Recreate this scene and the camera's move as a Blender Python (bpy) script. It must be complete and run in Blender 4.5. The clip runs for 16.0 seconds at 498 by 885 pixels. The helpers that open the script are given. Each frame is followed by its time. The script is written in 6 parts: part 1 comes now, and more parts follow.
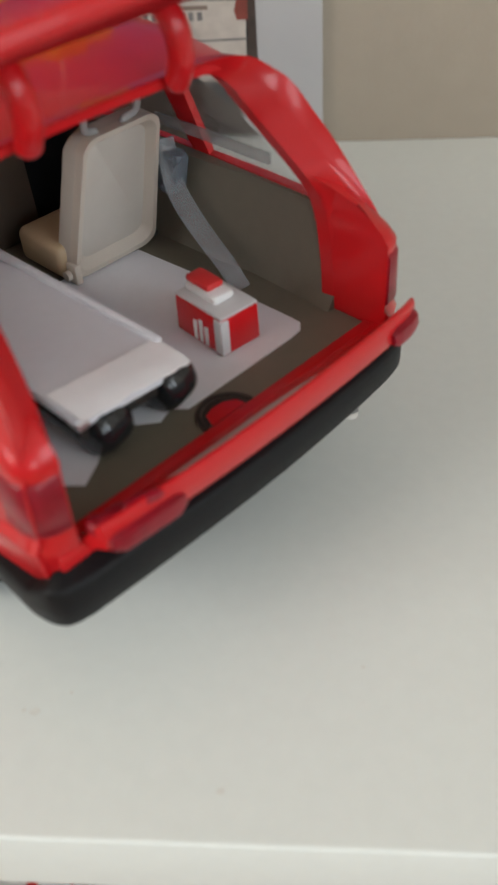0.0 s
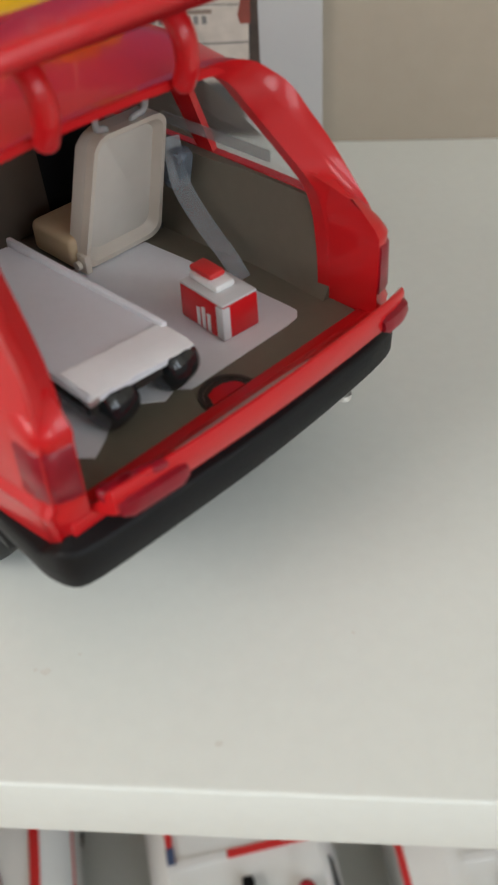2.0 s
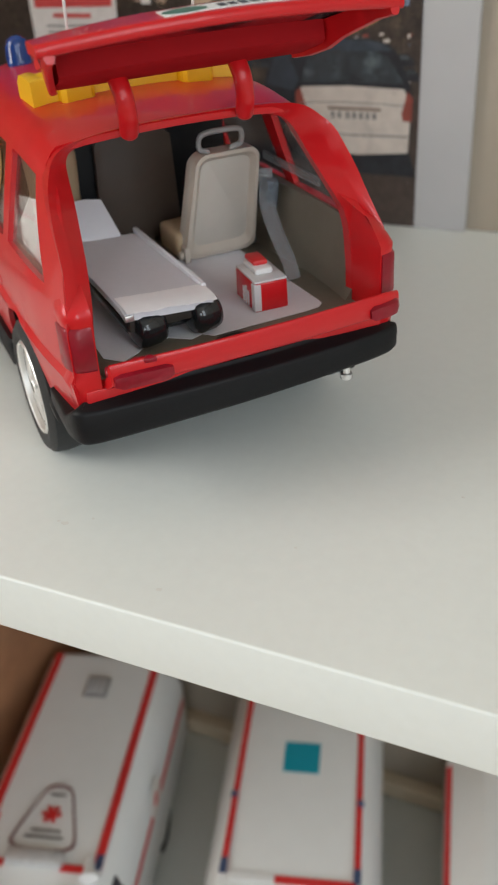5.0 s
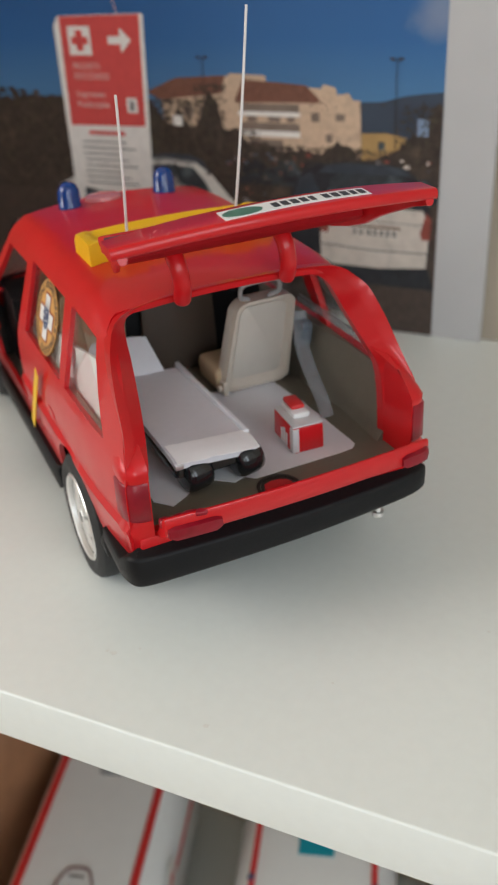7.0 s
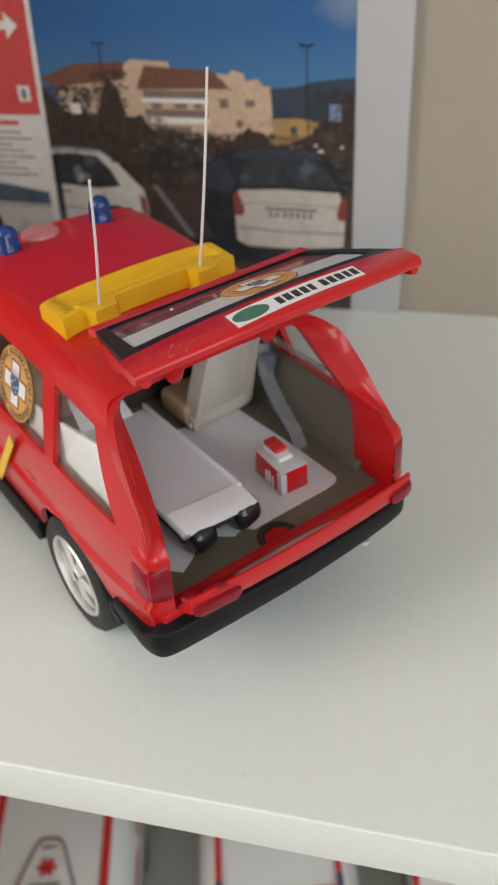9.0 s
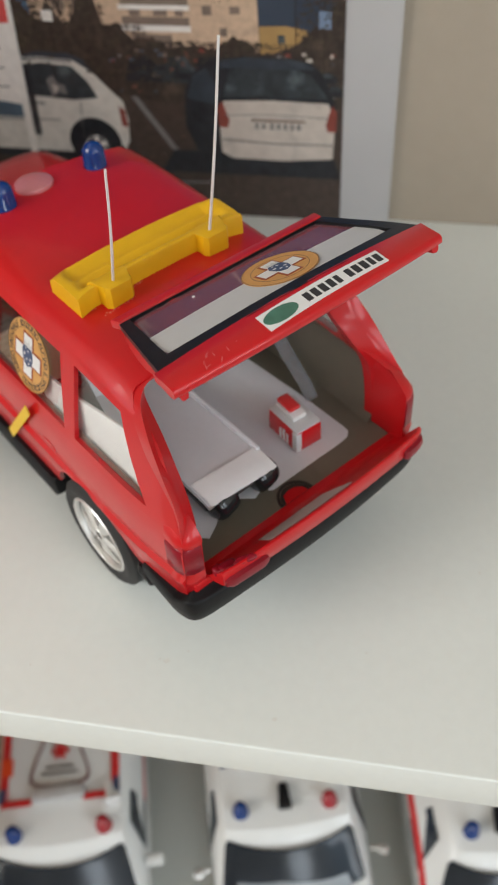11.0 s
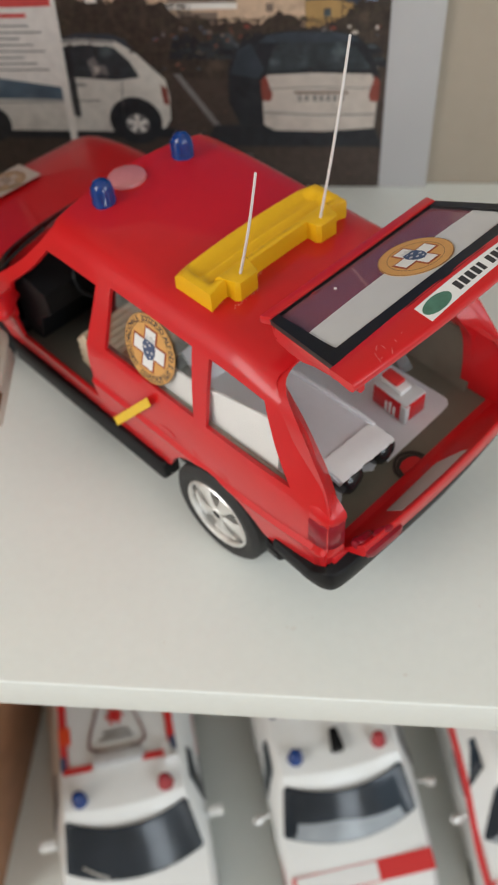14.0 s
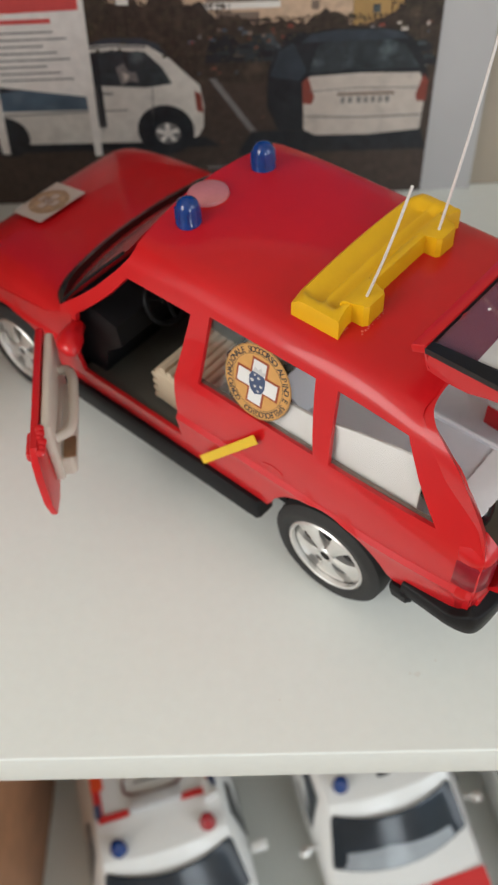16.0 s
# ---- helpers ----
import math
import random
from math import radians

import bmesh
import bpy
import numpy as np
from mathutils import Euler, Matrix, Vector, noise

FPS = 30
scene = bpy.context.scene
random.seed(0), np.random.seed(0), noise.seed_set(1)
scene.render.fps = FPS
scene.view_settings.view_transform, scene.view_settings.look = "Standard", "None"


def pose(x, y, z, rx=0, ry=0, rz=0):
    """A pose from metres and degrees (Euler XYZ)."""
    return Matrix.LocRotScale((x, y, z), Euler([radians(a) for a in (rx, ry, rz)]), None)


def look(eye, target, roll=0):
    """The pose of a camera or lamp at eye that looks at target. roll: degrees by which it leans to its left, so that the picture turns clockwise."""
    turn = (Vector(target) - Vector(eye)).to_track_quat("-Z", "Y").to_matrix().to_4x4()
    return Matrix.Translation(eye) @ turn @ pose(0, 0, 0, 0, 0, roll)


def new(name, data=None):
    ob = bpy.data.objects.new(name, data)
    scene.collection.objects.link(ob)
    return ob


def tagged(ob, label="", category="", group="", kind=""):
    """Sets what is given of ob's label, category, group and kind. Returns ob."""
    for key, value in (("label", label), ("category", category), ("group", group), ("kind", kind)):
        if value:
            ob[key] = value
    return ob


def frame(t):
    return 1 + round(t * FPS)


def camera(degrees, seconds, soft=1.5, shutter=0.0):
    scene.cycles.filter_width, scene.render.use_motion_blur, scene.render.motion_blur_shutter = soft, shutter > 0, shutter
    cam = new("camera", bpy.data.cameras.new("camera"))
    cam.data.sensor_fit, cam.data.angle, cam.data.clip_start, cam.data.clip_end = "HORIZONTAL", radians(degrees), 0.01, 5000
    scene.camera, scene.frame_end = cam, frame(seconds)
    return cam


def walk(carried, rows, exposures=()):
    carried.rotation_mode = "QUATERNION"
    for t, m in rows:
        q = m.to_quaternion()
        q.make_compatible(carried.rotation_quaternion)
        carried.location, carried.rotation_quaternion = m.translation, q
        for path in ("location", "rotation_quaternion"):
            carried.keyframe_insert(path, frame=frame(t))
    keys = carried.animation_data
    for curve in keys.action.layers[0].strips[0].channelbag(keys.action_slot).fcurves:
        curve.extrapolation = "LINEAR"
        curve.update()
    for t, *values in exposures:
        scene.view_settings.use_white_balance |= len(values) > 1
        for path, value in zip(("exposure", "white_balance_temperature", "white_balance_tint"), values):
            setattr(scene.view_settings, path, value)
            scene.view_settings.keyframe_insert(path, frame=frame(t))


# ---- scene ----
cam = camera(30.64, 16.0, soft=2.0)
cam.data.dof.use_dof, cam.data.dof.focus_distance, cam.data.dof.aperture_fstop = True, 0.195, 28.0
ROWS = [
    (0.0, 0.05379, -0.05661, 0.12990, 47.588, 3.257, 3.524),
    (0.5, 0.05126, -0.05972, 0.13245, 47.837, 3.079, 3.415),
    (1.0, 0.05032, -0.06023, 0.13232, 47.599, 3.382, 3.406),
    (1.5, 0.05330, -0.06042, 0.13350, 47.961, 3.530, 3.490),
    (2.0, 0.05498, -0.06666, 0.13393, 47.649, 2.971, 3.844),
    (2.5, 0.06814, -0.07958, 0.14528, 48.281, 2.422, 5.933),
    (3.0, 0.08619, -0.09974, 0.15945, 51.256, 2.943, 11.717),
    (3.5, 0.10200, -0.10719, 0.15025, 53.205, 3.457, 15.811),
    (4.0, 0.10700, -0.11333, 0.14773, 54.647, 2.994, 18.952),
    (4.5, 0.11549, -0.11309, 0.12994, 56.116, 3.190, 21.692),
    (4.7, 0.11867, -0.11168, 0.12636, 56.416, 3.099, 23.041),
    (6.8, 0.11393, -0.11608, 0.15519, 59.687, 2.890, 24.446),
    (7.0, 0.11138, -0.11513, 0.15574, 59.565, 2.821, 23.864),
    (7.5, 0.10511, -0.11267, 0.16057, 58.531, 3.440, 20.831),
    (8.0, 0.09094, -0.10672, 0.17870, 56.505, 3.706, 18.010),
    (8.5, 0.08087, -0.10861, 0.19036, 54.240, 3.120, 15.104),
    (9.0, 0.07585, -0.10785, 0.19510, 51.924, 2.876, 12.880),
    (11.3, 0.05703, -0.09294, 0.22864, 40.815, 3.157, 8.281),
    (11.5, 0.05593, -0.09646, 0.23348, 40.210, 3.551, 7.433),
    (12.0, 0.05110, -0.09865, 0.23837, 39.521, 3.853, 6.968),
    (12.5, 0.04476, -0.09471, 0.23738, 38.708, 3.874, 6.593),
    (13.0, 0.03952, -0.09798, 0.24000, 38.525, 3.457, 5.777),
    (13.5, 0.02842, -0.10071, 0.24120, 38.486, 3.109, 5.208),
    (14.0, 0.01471, -0.10001, 0.23794, 38.465, 2.782, 4.375),
    (14.5, 0.00658, -0.09877, 0.23753, 38.428, 2.396, 3.618),
    (15.0, -0.00286, -0.10236, 0.23922, 38.439, 2.269, 2.917),
    (15.5, -0.01696, -0.09802, 0.23574, 38.327, 1.942, 1.602),
    (16.0, -0.03092, -0.08074, 0.22864, 38.328, 1.991, -0.508),
]
walk(cam, [(t, pose(x, y, z, rx, ry, rz)) for t, x, y, z, rx, ry, rz in ROWS])

# ---- world and light ----
world = bpy.data.worlds.new("sky")
scene.world = world
world.use_nodes = True
wn = world.node_tree
sky = wn.nodes.new("ShaderNodeTexSky")
sky.sky_type, sky.sun_disc = "NISHITA", False
sky.sun_elevation, sky.sun_rotation = radians(38), radians(200)
wn.links.new(sky.outputs["Color"], wn.nodes["Background"].inputs["Color"])
wn.nodes["Background"].inputs["Strength"].default_value = 0.12


def window_lamp(name, place, target, size_x, size_y, watts, colour):
    lamp = bpy.data.lights.new(name, "AREA")
    lamp.shape, lamp.size, lamp.size_y, lamp.energy, lamp.color = "RECTANGLE", size_x, size_y, watts, colour
    ob = new(name, lamp)
    ob.matrix_world = look(place, target)
    return ob


window_lamp("window_daylight", (-1.60, -1.10, 1.00), (0.0, 0.1, 0.0), 1.1, 1.2, 26, (1.0, 0.965, 0.91))
window_lamp("window_daylight", (1.70, -1.10, 0.86), (0.0, 0.1, 0.0), 1.0, 1.2, 14.5, (0.87, 0.95, 1.0))
window_lamp("window_daylight", (1.15, -2.58, 0.55), (1.1, 0.0, 0.45), 0.66, 1.36, 15, (0.88, 0.95, 1.0))


# ---- materials ----
def material(name, colour, rough=0.5, metal=0.0, coat=0.0, grain=0.0, grain_size=900.0, bump=0.0, bump_size=2500.0,
             stain=None, stain_size=60.0, stain_amount=0.0, transmission=0.0, alpha=1.0, sheen=0.0, subsurface=0.0, gloss=0.5):
    m = bpy.data.materials.new(name)
    m.use_nodes = True
    nt = m.node_tree
    b = nt.nodes["Principled BSDF"]
    b.inputs["Base Color"].default_value = (*colour, 1)
    b.inputs["Roughness"].default_value = rough
    b.inputs["Metallic"].default_value = metal
    b.inputs["Specular IOR Level"].default_value = gloss
    b.inputs["Coat Weight"].default_value = coat
    b.inputs["Coat Roughness"].default_value = 0.07
    b.inputs["Transmission Weight"].default_value = transmission
    b.inputs["Alpha"].default_value = alpha
    b.inputs["Subsurface Weight"].default_value = subsurface
    b.inputs["Subsurface Radius"].default_value = (0.004, 0.001, 0.001)
    b.inputs["Subsurface Scale"].default_value = 0.5
    co = nt.nodes.new("ShaderNodeTexCoord")
    colour_out = None
    if grain or stain_amount:
        mix = nt.nodes.new("ShaderNodeMix")
        mix.data_type = "RGBA"
        nz = nt.nodes.new("ShaderNodeTexNoise")
        nz.inputs["Scale"].default_value, nz.inputs["Detail"].default_value = grain_size, 4
        nt.links.new(co.outputs["Object"], nz.inputs["Vector"])
        dark = [max(0.0, c * (1 - grain)) for c in colour]
        light = [min(1.0, c * (1 + grain)) for c in colour]
        mix.inputs["A"].default_value, mix.inputs["B"].default_value = (*dark, 1), (*light, 1)
        nt.links.new(nz.outputs["Fac"], mix.inputs["Factor"])
        colour_out = mix.outputs["Result"]
        if stain_amount:
            nz2 = nt.nodes.new("ShaderNodeTexNoise")
            nz2.inputs["Scale"].default_value, nz2.inputs["Detail"].default_value = stain_size, 6
            nt.links.new(co.outputs["Object"], nz2.inputs["Vector"])
            ramp = nt.nodes.new("ShaderNodeMapRange")
            ramp.inputs["From Min"].default_value, ramp.inputs["From Max"].default_value = 0.55, 0.75
            ramp.inputs["To Max"].default_value = stain_amount
            nt.links.new(nz2.outputs["Fac"], ramp.inputs["Value"])
            mix2 = nt.nodes.new("ShaderNodeMix")
            mix2.data_type = "RGBA"
            nt.links.new(ramp.outputs["Result"], mix2.inputs["Factor"])
            nt.links.new(colour_out, mix2.inputs["A"])
            mix2.inputs["B"].default_value = (*(stain or colour), 1)
            colour_out = mix2.outputs["Result"]
        nt.links.new(colour_out, b.inputs["Base Color"])
    if bump:
        nb = nt.nodes.new("ShaderNodeTexNoise")
        nb.inputs["Scale"].default_value, nb.inputs["Detail"].default_value = bump_size, 3
        nt.links.new(co.outputs["Object"], nb.inputs["Vector"])
        bp = nt.nodes.new("ShaderNodeBump")
        bp.inputs["Strength"].default_value, bp.inputs["Distance"].default_value = bump, 0.0003
        nt.links.new(nb.outputs["Fac"], bp.inputs["Height"])
        nt.links.new(bp.outputs["Normal"], b.inputs["Normal"])
        rr = nt.nodes.new("ShaderNodeMapRange")
        rr.inputs["To Min"].default_value, rr.inputs["To Max"].default_value = max(0.02, rough - 0.06), min(1, rough + 0.08)
        nt.links.new(nb.outputs["Fac"], rr.inputs["Value"])
        nt.links.new(rr.outputs["Result"], b.inputs["Roughness"])
    return m


WHITE_BOARD = material("white_melamine", (0.765, 0.795, 0.76), 0.42, grain=0.03, grain_size=300, bump=0.05, bump_size=1800, stain=(0.72, 0.72, 0.67), stain_size=14, stain_amount=0.2)
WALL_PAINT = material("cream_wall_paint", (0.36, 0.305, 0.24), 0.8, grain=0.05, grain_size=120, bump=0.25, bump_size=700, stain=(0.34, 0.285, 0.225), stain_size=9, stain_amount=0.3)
ROOM_PAINT = material("room_paint", (0.85, 0.84, 0.81), 0.9, grain=0.03, grain_size=8)
ROOM_FLOOR = material("room_floor_wood", (0.42, 0.29, 0.18), 0.5, grain=0.2, grain_size=12)
BROWN_WOOD = material("brown_wood", (0.36, 0.175, 0.09), 0.45, grain=0.3, grain_size=70, stain=(0.24, 0.11, 0.06), stain_size=22, stain_amount=0.6)
RED = material("red_gloss_paint", (0.58, 0.008, 0.012), 0.36, coat=0.40, gloss=0.3, grain=0.07, grain_size=60, bump=0.05, bump_size=90, stain=(0.48, 0.009, 0.015), stain_size=38, stain_amount=0.35)
# body red made darker: shade under the raised tailgate is in the colour
RED_UNDERSIDE = material("matt_red_underside_shade", (0.36, 0.008, 0.012), 0.7, gloss=0.1, grain=0.1, grain_size=90)
RED_LENS = material("red_lens", (0.27, 0.006, 0.018), 0.3, coat=0.1, gloss=0.3, grain=0.35, grain_size=420, bump=0.2, bump_size=500, transmission=0.1)
BLACK = material("black_plastic", (0.008, 0.008, 0.009), 0.48, gloss=0.2, grain=0.15, bump=0.15, bump_size=1600)
BLACK_GLOSS = material("black_gloss_plastic", (0.014, 0.016, 0.018), 0.16, coat=0.3, grain=0.1, bump=0.06, bump_size=700)
RUBBER = material("tyre_rubber", (0.022, 0.022, 0.022), 0.7, grain=0.2, bump=0.3, bump_size=2600)
CHROME = material("chromed_plastic", (0.80, 0.79, 0.77), 0.40, metal=0.9, grain=0.08, grain_size=500, bump=0.08, bump_size=900)
TUB = material("grey_green_plastic", (0.163, 0.146, 0.111), 0.42, grain=0.08, grain_size=400, bump=0.08, bump_size=1500)
DARK_TRIM = material("dark_trim", (0.03, 0.026, 0.022), 0.5, grain=0.15)
BEIGE = material("beige_plastic", (0.60, 0.50, 0.36), 0.45, grain=0.05, grain_size=300, bump=0.1, bump_size=900)
BEIGE_TAN = material("tan_plastic", (0.50, 0.37, 0.23), 0.45, grain=0.06, grain_size=300, bump=0.1)
PALE = material("pale_seat_plastic", (0.58, 0.51, 0.43), 0.4, grain=0.04, grain_size=300, bump=0.08)
PAPER = material("white_paper", (0.74, 0.745, 0.78), 0.85, grain=0.03, grain_size=500, bump=0.12, bump_size=350, stain=(0.66, 0.66, 0.68), stain_size=60, stain_amount=0.25)
YELLOW = material("yellow_plastic", (0.80, 0.455, 0.006), 0.40, grain=0.06, grain_size=250, bump=0.12, bump_size=900, subsurface=0.0)
BLUE_LENS = material("blue_lens", (0.001, 0.040, 0.215), 0.12, coat=0.35, gloss=0.5, grain=0.3, grain_size=700, transmission=0.1)
ANTENNA_WHITE = material("white_wire", (0.72, 0.70, 0.68), 0.5, grain=0.05)
GLASS = material("clear_window_plastic", (0.95, 0.95, 0.95), 0.06, transmission=1.0)
STRAP = material("clear_grey_strap", (0.34, 0.36, 0.375), 0.28, grain=0.3, grain_size=260, alpha=0.42)
TAPE_GREY = material("grey_tape", (0.46, 0.43, 0.40), 0.5, grain=0.08, bump=0.15)
TAPE_YELLOW = material("yellow_tape", (0.80, 0.52, 0.02), 0.5, grain=0.06, bump=0.1)
STICKER_WHITE = material("white_sticker", (0.78, 0.78, 0.77), 0.45, grain=0.03)
STICKER_GREY = material("pale_film", (0.60, 0.60, 0.60), 0.3, grain=0.04, grain_size=200)
STICKER_GREEN = material("green_sticker", (0.065, 0.175, 0.125), 0.45, grain=0.45, grain_size=380)
STICKER_GOLD = material("gold_sticker", (0.64, 0.335, 0.10), 0.45, grain=0.12, grain_size=500)
STICKER_BLUE = material("blue_sticker", (0.055, 0.085, 0.17), 0.45, grain=0.3, grain_size=900)
STICKER_RED = material("red_sticker", (0.62, 0.03, 0.03), 0.45, grain=0.05)
INK = material("black_ink", (0.03, 0.03, 0.035), 0.5, grain=0.1)
INK_SOFT = material("worn_brown_ink", (0.22, 0.12, 0.06), 0.5, grain=0.2)
PINK_DOME = material("pink_clear_dome", (0.58, 0.20, 0.21), 0.2, grain=0.1, coat=0.4)
VAN_WHITE = material("white_van_plastic", (0.79, 0.80, 0.785), 0.3, coat=0.3, grain=0.03, grain_size=120, bump=0.03, bump_size=300)
VAN_GLASS = material("dark_van_glass", (0.030, 0.042, 0.058), 0.20, coat=0.35, gloss=0.8, grain=0.6, grain_size=40)
BLACK_SEAL = material("black_painted_edge", (0.010, 0.010, 0.011), 0.38, gloss=0.3, grain=0.25, grain_size=300, bump=0.1, bump_size=500)
# grey-pink base puts the windscreen's reflections into its colour
SCREEN_SHEEN = material("windscreen_painted_sheen", (0.46, 0.38, 0.38), 0.16, grain=0.15, grain_size=90, transmission=0.62)
GLUE = material("dried_glue", (0.60, 0.13, 0.12), 0.3, grain=0.3, grain_size=600)
SCRATCH = material("pale_scratch", (0.66, 0.19, 0.19), 0.5, grain=0.2)
TEAL = material("teal_sticker", (0.0, 0.30, 0.40), 0.4, grain=0.08)
ORANGE_LENS = material("orange_lens", (0.75, 0.28, 0.03), 0.25, grain=0.1)
# printed photograph inks
P_SKY = material("print_sky", (0.018, 0.075, 0.24), 0.5)
nt = P_SKY.node_tree
co, sep, ramp = nt.nodes.new("ShaderNodeTexCoord"), nt.nodes.new("ShaderNodeSeparateXYZ"), nt.nodes.new("ShaderNodeValToRGB")
rng = nt.nodes.new("ShaderNodeMapRange")
rng.inputs["From Min"].default_value, rng.inputs["From Max"].default_value = 0.088, 0.15
ramp.color_ramp.elements[0].color, ramp.color_ramp.elements[1].color = (0.072, 0.19, 0.345, 1), (0.011, 0.074, 0.24, 1)
ramp.color_ramp.elements.new(0.4).color = (0.024, 0.115, 0.295, 1)
nt.links.new(co.outputs["Object"], sep.inputs["Vector"])
nt.links.new(sep.outputs["Z"], rng.inputs["Value"])
nt.links.new(rng.outputs["Result"], ramp.inputs["Fac"])
nt.links.new(ramp.outputs["Color"], nt.nodes["Principled BSDF"].inputs["Base Color"])
sub_, dist, warp = nt.nodes.new("ShaderNodeVectorMath"), nt.nodes.new("ShaderNodeVectorMath"), nt.nodes.new("ShaderNodeTexNoise")
sub_.operation, dist.operation = "SUBTRACT", "LENGTH"
sub_.inputs[1].default_value = (0.031, 0.2285, 0.1215)
warp.inputs["Scale"].default_value, warp.inputs["Detail"].default_value = 95, 5
fade, grow, blend = nt.nodes.new("ShaderNodeMapRange"), nt.nodes.new("ShaderNodeMath"), nt.nodes.new("ShaderNodeMix")
grow.operation, blend.data_type = "MULTIPLY", "RGBA"
fade.inputs["From Min"].default_value, fade.inputs["From Max"].default_value = 0.0062, 0.0008
fade.inputs["To Max"].default_value = 0.75
nt.links.new(co.outputs["Object"], sub_.inputs[0])
nt.links.new(co.outputs["Object"], warp.inputs["Vector"])
nt.links.new(sub_.outputs["Vector"], dist.inputs[0])
nt.links.new(dist.outputs["Value"], grow.inputs[0])
nt.links.new(warp.outputs["Fac"], grow.inputs[1])
nt.links.new(grow.outputs["Value"], fade.inputs["Value"])
nt.links.new(fade.outputs["Result"], blend.inputs["Factor"])
nt.links.new(ramp.outputs["Color"], blend.inputs["A"])
blend.inputs["B"].default_value = (0.20, 0.24, 0.33, 1)
nt.links.new(blend.outputs["Result"], nt.nodes["Principled BSDF"].inputs["Base Color"])
P_TREE = material("print_trees", (0.042, 0.030, 0.023), 0.5, grain=0.95, grain_size=420, stain=(0.11, 0.08, 0.055), stain_size=170, stain_amount=0.7)
P_LEAF = material("print_leaves", (0.055, 0.045, 0.028), 0.5, grain=0.95, grain_size=520, stain=(0.15, 0.11, 0.07), stain_size=260, stain_amount=0.6)
P_BARK = material("print_bark", (0.030, 0.020, 0.015), 0.5, grain=0.5, grain_size=240)
P_SILVER = material("print_silver_car", (0.50, 0.44, 0.385), 0.5, grain=0.22, grain_size=260, stain=(0.30, 0.265, 0.235), stain_size=90, stain_amount=0.8)
P_HILL = material("print_hill", (0.035, 0.05, 0.075), 0.5, grain=0.3, grain_size=80)
P_WALL = material("print_house", (0.56, 0.40, 0.28), 0.5, grain=0.3, grain_size=420, stain=(0.34, 0.25, 0.18), stain_size=150, stain_amount=0.6)
P_SHADE = material("print_house_shade", (0.20, 0.15, 0.12), 0.5, grain=0.3, grain_size=200)
P_ROOF = material("print_roof", (0.17, 0.07, 0.045), 0.5, grain=0.45, grain_size=420)
P_YELLOW = material("print_yellow_house", (0.38, 0.235, 0.09), 0.5, grain=0.2, grain_size=200)
P_ASPHALT = material("print_asphalt", (0.055, 0.038, 0.030), 0.5, grain=0.6, grain_size=380, stain=(0.06, 0.045, 0.035), stain_size=150, stain_amount=0.6)
P_CAR = material("print_white_car", (0.62, 0.585, 0.53), 0.5, grain=0.22, grain_size=260, stain=(0.40, 0.37, 0.34), stain_size=90, stain_amount=0.7)
P_CARDARK = material("print_dark_car", (0.016, 0.018, 0.022), 0.5, grain=0.8, grain_size=300)
P_GLASS = material("print_car_glass", (0.028, 0.035, 0.040), 0.5, grain=0.8, grain_size=260, stain=(0.16, 0.21, 0.22), stain_size=120, stain_amount=0.55)
P_RED = material("print_red", (0.62, 0.075, 0.07), 0.5, grain=0.14, grain_size=300)
P_LAMP = material("print_tail_lamp", (0.22, 0.05, 0.035), 0.5, grain=0.3, grain_size=200)
P_PALE = material("print_pale", (0.78, 0.74, 0.69), 0.5, grain=0.16, grain_size=300)
P_CARD = material("white_card", (0.45, 0.435, 0.43), 0.6, grain=0.04, grain_size=60, bump=0.1, bump_size=500)
P_BLUE = material("print_blue_reflection", (0.075, 0.115, 0.155), 0.5, grain=0.4, grain_size=160, stain=(0.16, 0.20, 0.24), stain_size=110, stain_amount=0.6)
P_DUSK = material("print_dark_blue", (0.030, 0.040, 0.052), 0.5, grain=0.5, grain_size=160, stain=(0.065, 0.08, 0.095), stain_size=110, stain_amount=0.6)
P_GREY = material("print_grey", (0.18, 0.17, 0.165), 0.5, grain=0.35, grain_size=350)


# ---- mesh helpers, in millimetres ----
def bm_new():
    return bmesh.new()


def box(bm, x0, x1, y0, y1, z0, z1, bevel=0.0, seg=2):
    r = bmesh.ops.create_cube(bm, size=1)
    vs = r["verts"]
    for v in vs:
        v.co = Vector((x0 + (v.co.x + 0.5) * (x1 - x0), y0 + (v.co.y + 0.5) * (y1 - y0), z0 + (v.co.z + 0.5) * (z1 - z0)))
    if bevel:
        es = list({e for v in vs for e in v.link_edges})
        bmesh.ops.bevel(bm, geom=es, offset=bevel, segments=seg, profile=0.5, affect="EDGES")
    return bm


def loft(bm, rings, closed=True, caps=True):
    rows = [[bm.verts.new(p) for p in ring] for ring in rings]
    n = len(rows[0])
    for a, b in zip(rows, rows[1:]):
        for i in range(n if closed else n - 1):
            j = (i + 1) % n
            bm.faces.new((a[i], a[j], b[j], b[i]))
    if caps and closed:
        bm.faces.new(rows[0][::-1])
        bm.faces.new(rows[-1])
    return bm


def turned(bm, origin, axis, profile, n=32, caps=True):
    """A body of revolution: profile rows (along the axis, radius)."""
    q = Vector(axis).normalized().to_track_quat("Z", "Y")
    rings = []
    for h, r in profile:
        rings.append([Vector(origin) + q @ Vector((r * math.cos(k * math.tau / n), r * math.sin(k * math.tau / n), h)) for k in range(n)])
    return loft(bm, rings, True, caps)


